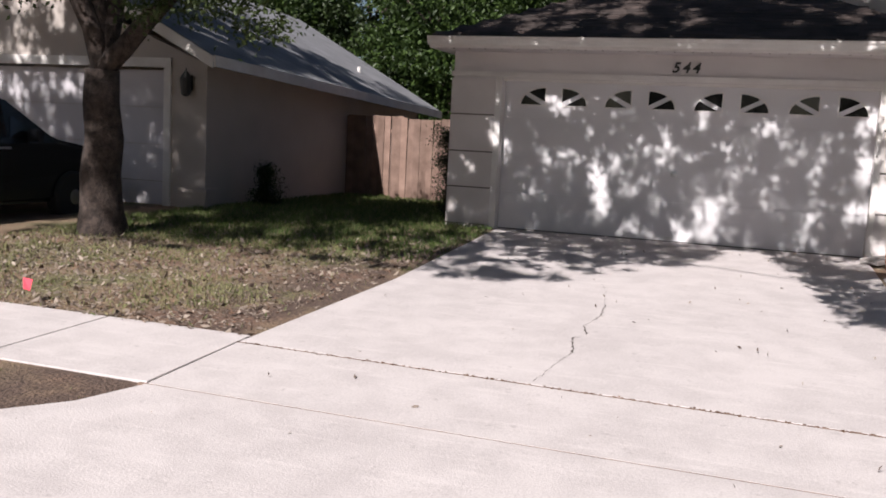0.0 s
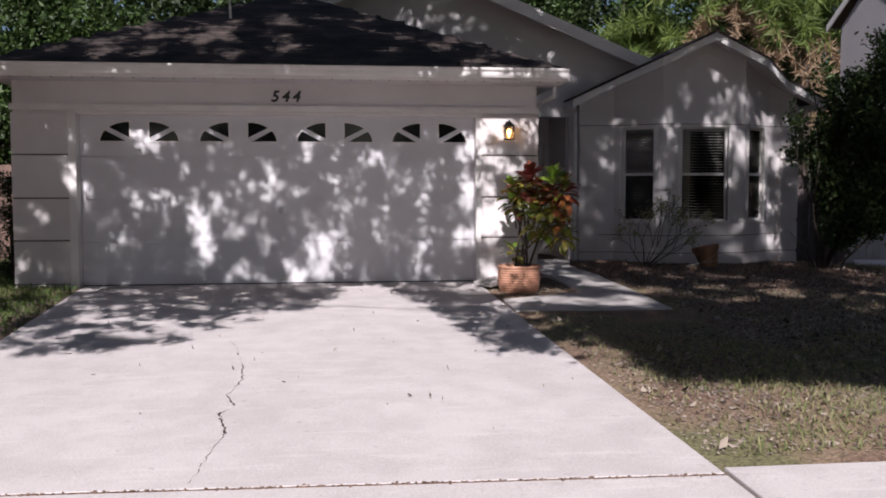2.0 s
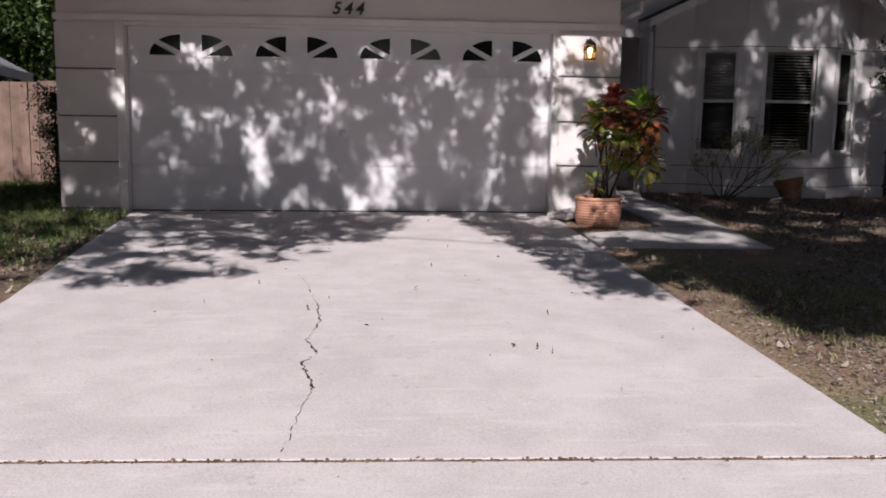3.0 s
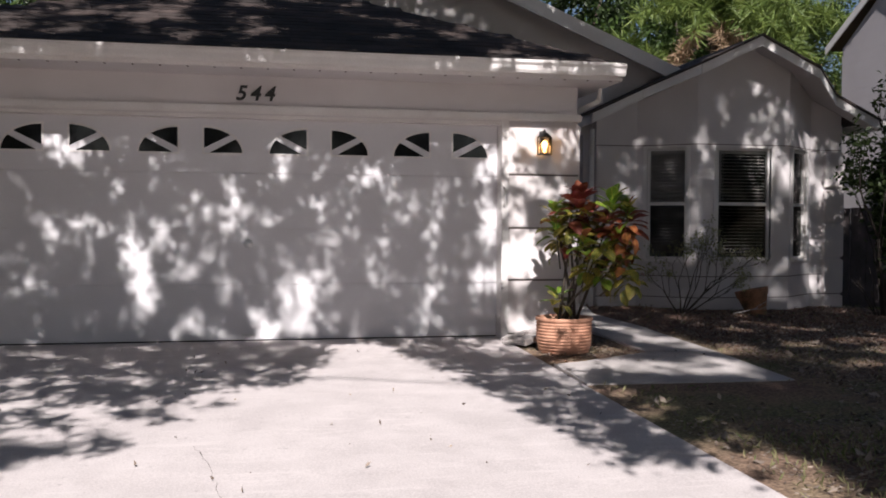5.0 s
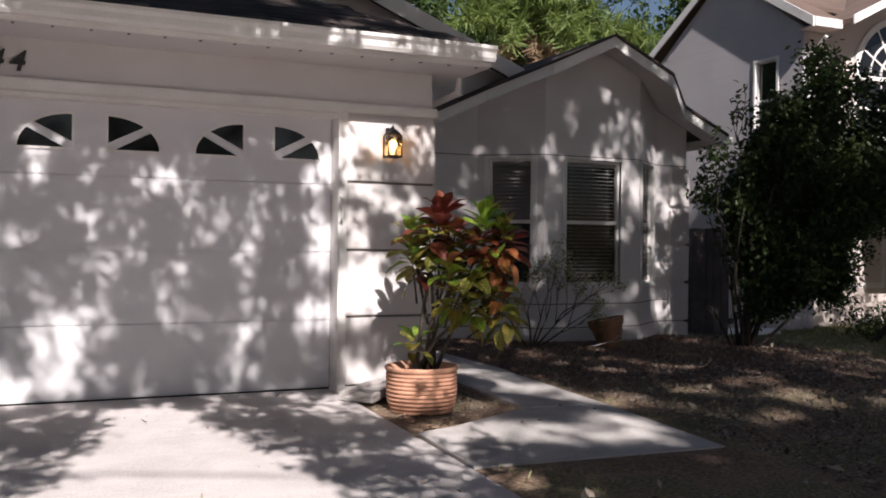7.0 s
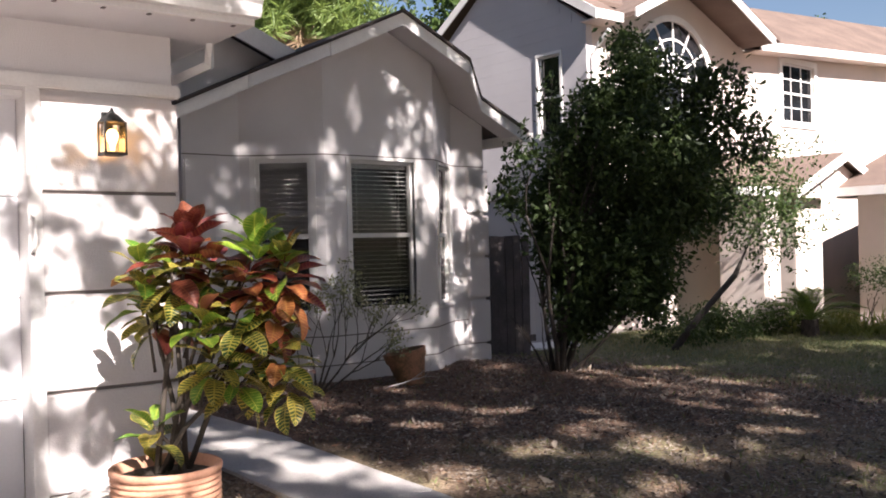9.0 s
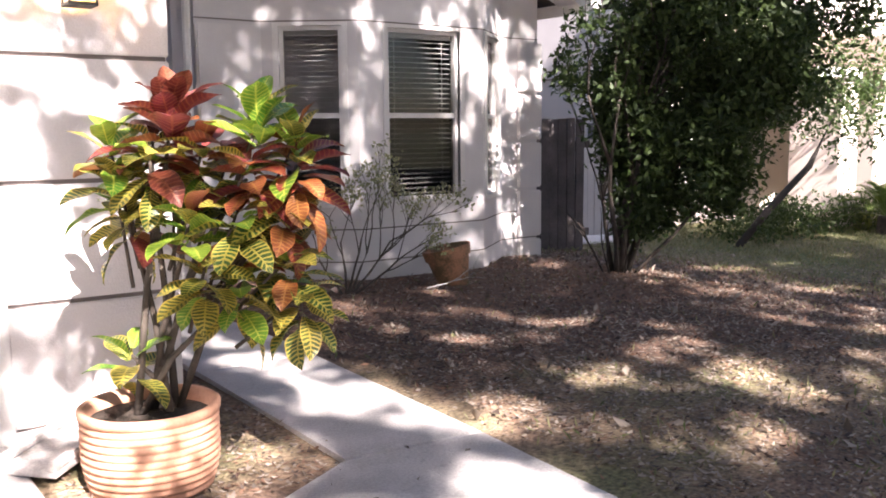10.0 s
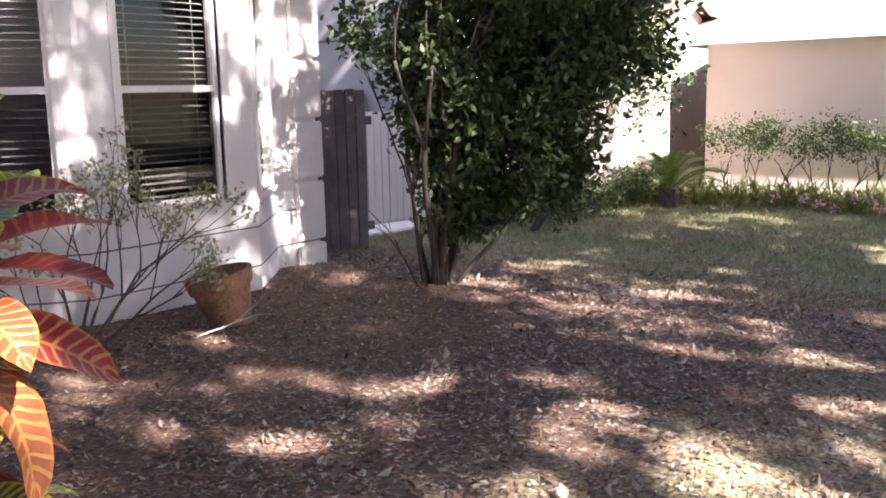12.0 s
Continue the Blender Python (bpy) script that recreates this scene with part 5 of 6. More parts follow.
# unseen trees, added to hold back light from the low sky
for k, (x, y, h) in enumerate([(-20, -14, 11), (-12, -17, 12), (-4, -15, 11), (4, -18, 12), (12, -15, 11), (20, -16, 12), (30, -6, 12), (-28, -4, 12), (34, 8, 12)]):
    tree("sky_screen_tree", (x, y, -0.5), h, 0.25, [(0, 0, h * 0.6, 3.8, 3.0, h * 0.32), (0.5, 0, h * 0.3, 3.2, 2.6, h * 0.2)], 200, 26, M_WOOD2, "unseen leafy green tree added round the street to block low sky", 300 + k, leaf=(0.4, 0.24), fork=0.3, limbs=3, clump_r=0.7, depth=1)

# the dense bush on the right-hand lawn
bx, by = 6.58, 14.93
r, g = random.Random(5), np.random.default_rng(5)
BUSH = thing("ligustrum_bush", "tall irregular dark green bush with several thin bare stems", "bush", at=(bx, by, lawn(bx, by)))
bm, tips = bmesh.new(), []
RIGHT, BACK = Vector((0.77, -0.63, 0)), Vector((0.63, 0.77, 0))
# stems: lean to the right, lean back, height, length, radius
for u, w, z, size, rad in ((-0.14, 0.0, 1.0, 0.95, 0.016), (-0.06, 0.2, 1.0, 1.0, 0.024), (0.04, -0.1, 1.0, 1.1, 0.032), (0.10, 0.1, 1.0, 1.1, 0.038), (0.18, -0.05, 1.0, 1.1, 0.038),
                           (0.30, 0.1, 1.0, 1.1, 0.034), (0.48, 0.0, 1.0, 1.0, 0.026), (0.75, 0.1, 0.9, 1.0, 0.022), (0.15, 0.3, 1.0, 1.1, 0.028)):
    way = RIGHT * u + BACK * w + Vector((0, 0, z))
    branchy(bm, RIGHT * (0.22 * u) + BACK * (0.2 * w) + Vector((0, 0, -0.05)), way, size, rad, 3, r, tips, 0.45, 6, 0.72)
for k in range(9):
    a = 2 * math.pi * k / 9
    branchy(bm, (0.1 * math.cos(a), 0.1 * math.sin(a), -0.05), (0.5 * math.cos(a), 0.4 * math.sin(a), 1), 0.5, 0.009, 1, r, tips, 0.35, 5, 0.5)
part("stem", bm, M_STEM, BUSH, "thin grey-brown stems", smooth=True)
# masses of foliage: along RIGHT, along BACK, height, their three radii, sprigs
cl = [(1.05, 0.1, 2.3, 0.8, 0.75, 0.85, 190), (0.85, 0.1, 1.45, 0.65, 0.65, 0.7, 115), (1.5, 0.0, 1.9, 0.4, 0.6, 0.55, 42), (1.8, 0.0, 2.75, 0.35, 0.4, 0.4, 20), (2.1, 0.0, 2.4, 0.22, 0.3, 0.3, 8),
      (0.85, 0.1, 0.85, 0.45, 0.5, 0.38, 56), (0.9, 0.1, 3.15, 0.35, 0.4, 0.45, 30), (0.5, 0.0, 2.75, 0.3, 0.35, 0.45, 22), (0.2, 0.0, 2.3, 0.2, 0.3, 0.5, 16), (0.0, 0.0, 1.65, 0.22, 0.3, 0.35, 14),
      (-0.35, 0.0, 1.72, 0.1, 0.2, 0.12, 2), (0.25, 0.1, 1.4, 0.35, 0.35, 0.5, 30), (1.4, 0.0, 3.0, 0.3, 0.3, 0.35, 10), (0.35, 0.0, 0.8, 0.3, 0.3, 0.3, 22), (0.15, 0.2, 0.9, 0.2, 0.2, 0.4, 14), (0.5, 0.3, 1.2, 0.5, 0.3, 0.6, 50), (0.28, 0.1, 0.55, 0.25, 0.25, 0.28, 22), (0.1, 0.3, 1.5, 0.3, 0.25, 0.6, 24), (0.05, 0.2, 1.1, 0.2, 0.2, 0.4, 12)]
cen = []
for c in cl:
    w = g.normal(size=(c[6], 3))
    w /= np.linalg.norm(w, axis=1, keepdims=True)
    p = np.array(c[:3]) + w * (g.uniform(0.1, 1, (c[6], 1)) ** 0.5) * np.array(c[3:6])
    cen.append(np.outer(p[:, 0], RIGHT) + np.outer(p[:, 1], BACK) + np.outer(p[:, 2], (0, 0, 1)))
cen = np.concatenate(cen)
cen = np.array([c for c in cen if noise.noise((c[0] * 1.9, c[1] * 1.9, c[2] * 2.3)) > -0.24])
sprigs = np.array([tuple(t) for t in tips if t.z > 0.75])
pos = np.concatenate([np.repeat(cen, 70, 0) + g.normal(size=(len(cen) * 70, 3)) * 0.085, np.repeat(sprigs, 12, 0) + g.normal(size=(len(sprigs) * 12, 3)) * 0.05])
leaf_mesh("crown", pos, 0.078, 0.04, M_BUSH, BUSH, g, droop=0.1)

# background woodland
spots = [(-34, 40, 14), (-28, 44, 15), (-22, 41, 14), (-16, 44, 15), (-10, 41, 14), (-4, 44, 15), (2, 41, 14), (8, 44, 15), (14, 41, 14), (20, 44, 15), (44, 36, 14), (-24, 34, 12), (-19, 31, 10), (-14.5, 33, 12), (-10.5, 29.5, 9), (-7.5, 32, 12), (-4, 30, 10.5), (0, 33, 12), (4, 31, 12), (8, 34, 12.5), (11.5, 31, 11), (17, 34, 12), (22, 32, 11), (29, 33, 12), (35, 28, 11), (-29, 28, 11), (27, 40, 15), (34, 38, 14)]
for k, (x, y, h) in enumerate(spots):
    m = M_WOOD1 if k % 3 != 1 else M_WOOD2
    tree("woodland_tree", (x, y, -0.3), h, 0.22, [(0, 0, h * 0.62, 3.0, 2.2, h * 0.32), (1.2, -0.6, h * 0.33, 2.4, 1.6, h * 0.22), (-1.4, -0.3, h * 0.4, 2.2, 1.6, h * 0.25)], 200 + 40 * (k % 4), 64 if y < 38 else 50, m,
         "tall leafy green woodland tree behind the houses", 100 + k, leaf=(0.19, 0.11) if y < 38 else (0.36, 0.2), fork=0.3, limbs=3, clump_r=(0.5, 0.38, 0.62)[k % 3] if y < 38 else 0.75, depth=1)


def palm(at, height, seed, n=26, length=2.6):
    r, g = random.Random(seed), np.random.default_rng(seed)
    root = thing("palm_tree", "tall palm with arching green fronds and some dry brown ones", "palm tree", "palms behind the house", at=at)
    part("trunk", tube(bmesh.new(), [(0, 0, -0.2), (0.05, 0, height * 0.5), (0, 0, height)], [0.2, 0.16, 0.15], 10), M_TWIG, root)
    for dry in (0, 1):
        pts = []
        for k in range(n if not dry else 9):
            a, el = r.uniform(0, 2 * math.pi), (r.uniform(-0.1, 1.2) if not dry else r.uniform(-0.9, -0.5))
            for s in np.linspace(0.15, 1, 60):
                rr = length * s * math.cos(el)
                z = height + length * s * math.sin(el) - 0.9 * length * s * s * 0.6
                pts += [(rr * math.cos(a), rr * math.sin(a), z)] * 4
        leaf_mesh("dry_frond" if dry else "frond", np.array(pts), 0.5 if not dry else 0.35, 0.035, M_PALMDRY if dry else M_PALM, root, g, droop=0.5)
    return root


palm((10.6, 27.5, -0.3), 7.2, 1)
palm((13.4, 28.5, -0.3), 6.6, 2)
palm((8.8, 29.5, -0.3), 5.6, 3)

# the croton in its ribbed pot
PX, PY, PZ = 1.265, 12.28, -0.06
POT = thing("ribbed_pot", "round ribbed terracotta pot with a notch in its rim", "pot", at=(PX, PY, PZ))
prof = [(0.2, 0.0)]
for k in range(10):
    z, rad = 0.012 + k * 0.0285, 0.212 + 0.036 * math.sin(math.pi * 0.5 * min(1, (k + 1) / 6.0))
    prof += [(rad, z), (rad + 0.009, z + 0.006), (rad + 0.010, z + 0.015), (rad + 0.002, z + 0.024)]
prof += [(0.252, 0.30), (0.262, 0.306), (0.264, 0.33), (0.255, 0.338), (0.238, 0.334), (0.228, 0.28), (0.0, 0.28)]
part("body", lathe(bmesh.new(), prof[:-1], 44), M_TERRA, POT, smooth=True)
part("soil", lathe(bmesh.new(), [(0.225, 0.24), (0.225, 0.285), (0.1, 0.295), (0.01, 0.30)], 24), M_SOILPOT, POT, "dark potting soil")
CROTON = thing("croton_plant", "croton with broad red, yellow and green veined leaves in a pot", "plant", at=(PX, PY, PZ + 0.29))
# blade, veins, margin, how wide the veins are
LEAFM = [croton_leaf("croton_lime", (0.10, 0.22, 0.022), (0.42, 0.44, 0.07), (0.26, 0.34, 0.04), 0.72),
         croton_leaf("croton_dark", (0.035, 0.075, 0.014), (0.44, 0.36, 0.07), (0.40, 0.28, 0.05), 0.28),
         croton_leaf("croton_yellow", (0.085, 0.10, 0.022), (0.50, 0.38, 0.07), (0.52, 0.34, 0.07), 0.15),
         croton_leaf("croton_maroon", (0.15, 0.028, 0.022), (0.26, 0.08, 0.04), (0.07, 0.02, 0.016), 0.6),
         croton_leaf("croton_rust", (0.19, 0.040, 0.020), (0.36, 0.17, 0.05), (0.33, 0.10, 0.03), 0.6),
         croton_leaf("croton_orange", (0.40, 0.15, 0.085), (0.36, 0.10, 0.06), (0.50, 0.30, 0.07), 0.65)]


def leaf_blade(length, width, droop, wave):
    """A broad blade, folded along its midrib, with a wavy margin, bending down towards its tip. Its map: along, across."""
    bm = bmesh.new()
    uv = bm.loops.layers.uv.new("leaf")
    rows, n, at = [], 9, {}
    for k in range(n + 1):
        s = k / n
        w = width * 0.5 * (math.sin(math.pi * min(0.99, 0.05 + s ** 1.15 * 0.94)) ** 0.7)
        w = 0.002 if k == n else w
        x, z = length * (s - 0.12 * s * s), -droop * s * s + 0.25 * droop * s
        row = []
        for i, y in enumerate((-1, -0.5, 0, 0.5, 1)):
            lift = 0.26 * w * abs(y) ** 1.3 + (wave * math.sin(11 * s + i) if abs(y) == 1 else 0)
            v = bm.verts.new((x, y * w, z + lift))
            at[v] = (s, i / 4)
            row.append(v)
        rows.append(row)
    for a, b in zip(rows, rows[1:]):
        for i in range(4):
            f = bm.faces.new([a[i], a[i + 1], b[i + 1], b[i]])
            for lp in f.loops:
                lp[uv].uv = at[lp.vert]
    return bm


BLADES = []
for mt in LEAFM:
    for L, Wd, D, V in ((0.20, 0.098, 0.085, 0.004), (0.17, 0.092, 0.07, 0.006), (0.19, 0.084, 0.045, 0.003)):
        me = bpy.data.meshes.new("leaf")
        b = leaf_blade(L, Wd, D, V)
        b.to_mesh(me)
        b.free()
        me.materials.append(mt)
        me.shade_smooth()
        BLADES.append(me)
r = random.Random(9)
# heads of leaves: across the view of the walkway, depth, height over the soil, leaves, weights lime dark yellow maroon rust orange, uprightness
HEADS = [(0.10, 0.02, 1.12, 22, (0, 0, 0, 8, 1, 0), 1.0), (0.02, 0.06, 1.03, 14, (0, 1, 2, 5, 1, 0), 0.4), (-0.10, -0.04, 1.02, 11, (5, 1, 2, 0, 0, 0.6), 0.7), (0.04, -0.06, 0.98, 12, (0, 2, 5, 1, 0, 0), 0.1), (0.20, 0.04, 1.0, 14, (0, 3, 2, 4, 1, 0), 0.4),
         (0.41, -0.02, 1.10, 16, (8, 1, 1, 0, 0.5, 0), 1.0), (0.53, 0.0, 1.02, 16, (3, 0.5, 1, 1, 5, 0), 0.8), (0.54, -0.04, 0.94, 18, (0, 1, 1, 2, 7, 0.5), 0.2), (0.38, -0.06, 0.95, 18, (0, 1, 1, 4, 5, 0), 0.4),
         (-0.10, 0.0, 0.88, 12, (5, 3, 1, 0, 0, 0.4), 0.6), (-0.06, 0.02, 0.78, 15, (0, 4, 5, 0.5, 0.5, 0.6), 0.25), (0.08, 0.08, 0.86, 16, (0, 5, 2, 1, 0, 0), 0.4), (0.48, -0.02, 0.80, 15, (0, 2, 5, 0, 3, 0), 0.2),
         (0.18, -0.10, 0.76, 14, (6, 2, 3, 0, 0, 0.3), 0.7), (0.34, -0.08, 0.78, 16, (1, 3, 5, 1, 1, 0.5), 0.4), (0.23, -0.12, 0.58, 15, (1.5, 3, 5, 0, 0.3, 1.2), 0.3), (0.33, -0.06, 0.50, 14, (4, 4, 3, 0, 0, 0), 0.2),
         (0.50, -0.02, 0.60, 17, (2, 6, 2, 0.5, 2.5, 0), 0.5), (0.54, 0.0, 0.46, 15, (0, 6, 4, 1, 1.5, 0), 0.1), (-0.06, -0.04, 0.24, 9, (5, 2, 2, 0, 0, 0), 0.6), (0.40, 0.12, 0.64, 14, (0, 6, 1, 1, 1, 0), 0.4), (0.26, 0.10, 0.92, 14, (0, 5, 1, 2, 0, 0), 0.5)]
bm = bmesh.new()
stems = [(-0.05, 0.0), (0.02, 0.04), (0.07, -0.03), (0.11, 0.02)]
HEADS = [(0.81 * (u * 1.06 + 0.02) + 0.59 * w, -0.59 * (u * 1.06 + 0.02) + 0.81 * w, z, n, wts, up) for u, w, z, n, wts, up in HEADS]
for k, (x, y, z, n, wts, up) in enumerate(HEADS):
    sx, sy = stems[k % 4]
    main = k in (0, 3, 5, 7, 10, 13, 16, 19)
    low = (sx, sy, -0.03) if main else (sx + (x - sx) * 0.5, sy + (y - sy) * 0.5, z * 0.55)
    mid = (sx + (x - sx) * 0.35, sy + (y - sy) * 0.35, z * 0.45)
    tube(bm, [low, mid, (sx + (x - sx) * 0.8, sy + (y - sy) * 0.8, z * 0.8), (x, y, z)] if main else [low, (x, y, z)], [0.016, 0.013, 0.009, 0.006] if main else [0.008, 0.005], 7)
part("stem", bm, M_TWIG, CROTON, "grey-brown woody stems", smooth=True)
for x, y, z, n, wts, up in HEADS:
    turn = r.uniform(0, 6)
    for k in range(n):
        turn += 2.4
        level = k / n
        pitch = radians(52 * up + 16 - (75 - 28 * up) * level + r.uniform(-14, 14))
        c = r.choices(range(6), wts)[0]
        b = new("leaf", BLADES[c * 3 + r.randrange(3)])
        b.parent = CROTON
        m = Matrix.Translation((x, y, z - 0.13 * level + 0.01)) @ Matrix.Rotation(turn, 4, "Z") @ Matrix.Rotation(-pitch, 4, "Y") @ Matrix.Translation((0.018, 0, 0)) @ Matrix.Rotation(radians(r.uniform(-25, 25)), 4, "X")
        b.matrix_basis = m @ Matrix.Scale(r.uniform(0.74, 1.04) + 0.2 * level + 0.12 * (c == 3), 4)

# the second terracotta pot by the bay
P2 = thing("tapered_pot", "tilted weathered terracotta pot with a broad rim and mossy stains", "pot", at=(4.9, 15.22, lawn(4.9, 15.22) - 0.03))
P2.rotation_euler = (radians(-7), radians(-10), 0)
part("body", lathe(bmesh.new(), [(0.12, 0.0), (0.185, 0.27), (0.20, 0.27), (0.215, 0.36), (0.20, 0.365), (0.185, 0.33), (0.17, 0.29)], 40), M_TERRA_OLD, P2, smooth=False)
part("soil", lathe(bmesh.new(), [(0.165, 0.25), (0.172, 0.30), (0.01, 0.31)], 20), M_SOILPOT, P2, "dark potting soil")

# the sparse shrub in front of the bay
r, g = random.Random(12), np.random.default_rng(12)
SH = thing("sparse_shrub", "thin leaning shrub with bare twigs and small pale leaves", "shrub", at=(3.86, 15.3, lawn(3.86, 15.3)))
bm, tips = bmesh.new(), []
for wx, wy, wz, size in ((0.9, -0.1, 0.75, 0.58), (0.75, 0.1, 1.0, 0.55), (0.45, 0.0, 1.1, 0.5), (0.95, -0.3, 0.45, 0.5), (0.1, 0.0, 1.0, 0.45), (-0.6, 0.1, 0.9, 0.35), (0.8, 0.1, 0.7, 0.6)):
    branchy(bm, (0.02 * wx, 0.02 * wy, -0.03), (wx, wy, wz), size, 0.012, 3, r, tips, 0.62, 5, 0.66)
part("twig", bm, M_TWIG, SH, "bare grey twigs")
tp = np.array([tuple(t) for t in tips])
tp = tp[tp[:, 2] > 0.3]
leaf_mesh("leaf", np.repeat(tp, 4, 0) + g.normal(size=(len(tp) * 4, 3)) * 0.028, 0.04, 0.022, M_PALELEAF, SH, g, kind="stuff", label="small yellow-green leaves")

bm = bmesh.new()
tips = []
branchy(bm, (4.45, 15.0, lawn(4.45, 15.0) + 0.03), (1, -0.2, 0.2), 0.3, 0.006, 2, random.Random(4), tips, 0.9, 5, 0.7)
tagged(part("fallen_twig", bm, M_WALK), "pale dry forked twig lying by the weathered pot", "twig")

# hedge, cycad and border along the neighbouring garage
r, g = random.Random(31), np.random.default_rng(31)
HEDGE = thing("hedge", "clipped green hedge with bare stems below along the cream wall", "hedge", at=(15.3, 12.6, lawn(15.3, 12.6)))
bm, tips = bmesh.new(), []
for k in range(26):
    y = -3.4 + k * 0.27
    branchy(bm, (r.uniform(-0.12, 0.12), y, -0.05), (r.uniform(-0.2, 0.2), r.uniform(-0.4, 0.4), 1), 0.42, 0.016, 2, r, tips, 0.6, 5, 0.62)
part("stem", bm, M_TWIG, HEDGE, "bare grey stems", kind="stuff")
n = 330
c = np.stack([g.uniform(-0.32, 0.32, n), g.uniform(-3.6, 3.6, n), 0.96 + g.uniform(-0.24, 0.18, n)], 1)
leaf_mesh("foliage", np.repeat(c, 40, 0) + g.normal(size=(n * 40, 3)) * 0.09, 0.05, 0.03, M_HEDGE, HEDGE, g)
CY = thing("cycad", "low cycad with stiff arching fronds", "plant", at=(13.6, 16.1, lawn(13.6, 16.1)))
CY.scale = (1.12, 1.12, 1.12)
part("trunk", tube(bmesh.new(), [(0, 0, -0.05), (0, 0, 0.25)], [0.14, 0.12], 10), M_BARK, CY)
for k in range(40):
    a, el, out = r.uniform(0, 6.28), r.uniform(0.35, 1.35), r.uniform(0.85, 1.1)
    side, bm, prev = Vector((-math.sin(a), math.cos(a), 0)), bmesh.new(), None
    rib = [Vector((out * q * math.cos(el) * math.cos(a), out * q * math.cos(el) * math.sin(a), 0.22 + q * math.sin(el) - 0.5 * q * q)) for q in np.linspace(0, 1, 30)]
    tube(bm, rib[::6] + [rib[-1]], [0.007] * 6, 4)
    for i in range(5, 30):
        p, way = rib[i], (rib[i] - rib[i - 1]).normalized()
        size = 0.17 * math.sin(math.pi * (0.12 + 0.8 * i / 30))
        for sg in (-1, 1):
            tip = p + side * sg * size + way * size * 0.6 + Vector((0, 0, size * 0.25))
            bm.faces.new([bm.verts.new(v) for v in (p - way * 0.006, p + way * 0.006, tip)])
    part("frond", bm, M_PALM, CY)
BORD = thing("border_plants", "low yellow-green border plants beside the hedge", "plants", kind="stuff", at=(14.4, 14.3, lawn(14.4, 14.3)))
c = np.stack([g.normal(size=260) * 0.25, g.uniform(-2.8, 2.4, 260), g.uniform(0, 0.22, 260)], 1)
leaf_mesh("leaf", np.repeat(c, 14, 0) + g.normal(size=(260 * 14, 3)) * 0.05, 0.2, 0.022, M_BORDER, BORD, g, upright=0.5)
SHR = thing("low_shrub", "low dark shrubs at the foot of the porch", "shrubs", kind="stuff", at=(13.0, 17.0, lawn(13, 17)))
c = np.stack([g.uniform(-2.0, 1.6, 160), g.normal(size=160) * 0.3, g.uniform(0, 0.45, 160)], 1)
leaf_mesh("leaf", np.repeat(c, 40, 0) + g.normal(size=(160 * 40, 3)) * 0.1, 0.07, 0.035, M_HEDGE, SHR, g)
bm = tube(bmesh.new(), [(10.6, 16.6, -0.4), (11.2, 16.5, 0.15), (12.0, 16.4, 0.75), (12.6, 16.4, 1.5), (12.8, 16.4, 2.0)], [0.055, 0.05, 0.045, 0.035, 0.02], 10)
LT = thing("leaning_tree", "small leaning tree with a loose green crown beside the porch", "tree")
part("trunk", bm, M_STEM, LT, smooth=True)
c = np.array((12.6, 16.3, 1.9)) + g.normal(size=(90, 3)) * (0.55, 0.4, 0.4)
leaf_mesh("crown", np.repeat(c, 40, 0) + g.normal(size=(90 * 40, 3)) * 0.13, 0.09, 0.04, M_HEDGE, LT, g)
FL = thing("border_flowers", "small pink flowers in the border", "flowers", kind="stuff", at=(13.9, 14.2, lawn(13.9, 14.2)))
c = np.stack([g.normal(size=9) * 0.12, g.uniform(-1.8, 0.6, 9), g.uniform(0.05, 0.2, 9)], 1)
leaf_mesh("petal", np.repeat(c, 20, 0) + g.normal(size=(180, 3)) * 0.03, 0.05, 0.04, M_FLOWER, FL, g)
for at, h, w in (((-5.12, 13.9, -0.1), 1.6, 0.16), ((-8.45, 14.1, -0.2), 0.95, 0.2)):
    S = thing("evergreen_shrub", "narrow dark evergreen shrub against the wall", "shrub", at=at)
    part("stem", tube(bmesh.new(), [(0, 0, -0.05), (0, 0, h * 0.8)], [0.03, 0.01], 6), M_TWIG, S)
    c = np.stack([g.normal(size=90) * w * 0.5, g.normal(size=90) * w * 0.5, g.uniform(0.05, h - 0.1, 90)], 1)
    leaf_mesh("foliage", np.repeat(c, 40, 0) + g.normal(size=(3600, 3)) * 0.05, 0.05, 0.02, M_WOOD2, S, g)

# ---- the parked car ----
CAR = thing("parked_car", "black sport utility car parked on the neighbour's drive", "car", at=(-10.95, 9.75, -0.24))
CAR.scale = (1.04, 1.04, 1.08)
side = [(-2.3, 0.35), (-2.32, 0.95), (-2.15, 1.05), (-1.9, 1.62), (-0.2, 1.70), (0.35, 1.62), (1.15, 1.12), (2.05, 0.98), (2.28, 0.75), (2.3, 0.4), (2.2, 0.28), (-2.2, 0.28)]
mc = Matrix(((0, 1, 0, 0), (1, 0, 0, 0), (0, 0, 1, 0), (0, 0, 0, 1)))
bm = prism(bmesh.new(), side, -0.9, 0.9, mc)
for v in bm.verts:
    if v.co.z > 1.1:
        v.co.x *= 1 - 0.28 * (v.co.z - 1.1)
bmesh.ops.bevel(bm, geom=list(bm.edges), offset=0.06, segments=3, affect="EDGES")
bmesh.ops.recalc_face_normals(bm, faces=bm.faces)
part("body", bm, M_CAR, CAR, smooth=False)
bm = bmesh.new()
for a, b, c_, d in ((-1.75, -0.75, 1.12, 1.55), (-0.68, 0.25, 1.12, 1.58), (0.3, 0.85, 1.12, 1.38)):
    prism(bm, [(a, c_), (b, c_), (b - 0.05 if b < 0.5 else 0.42, d), (a + 0.06, d)], 0.80, 0.905, mc)
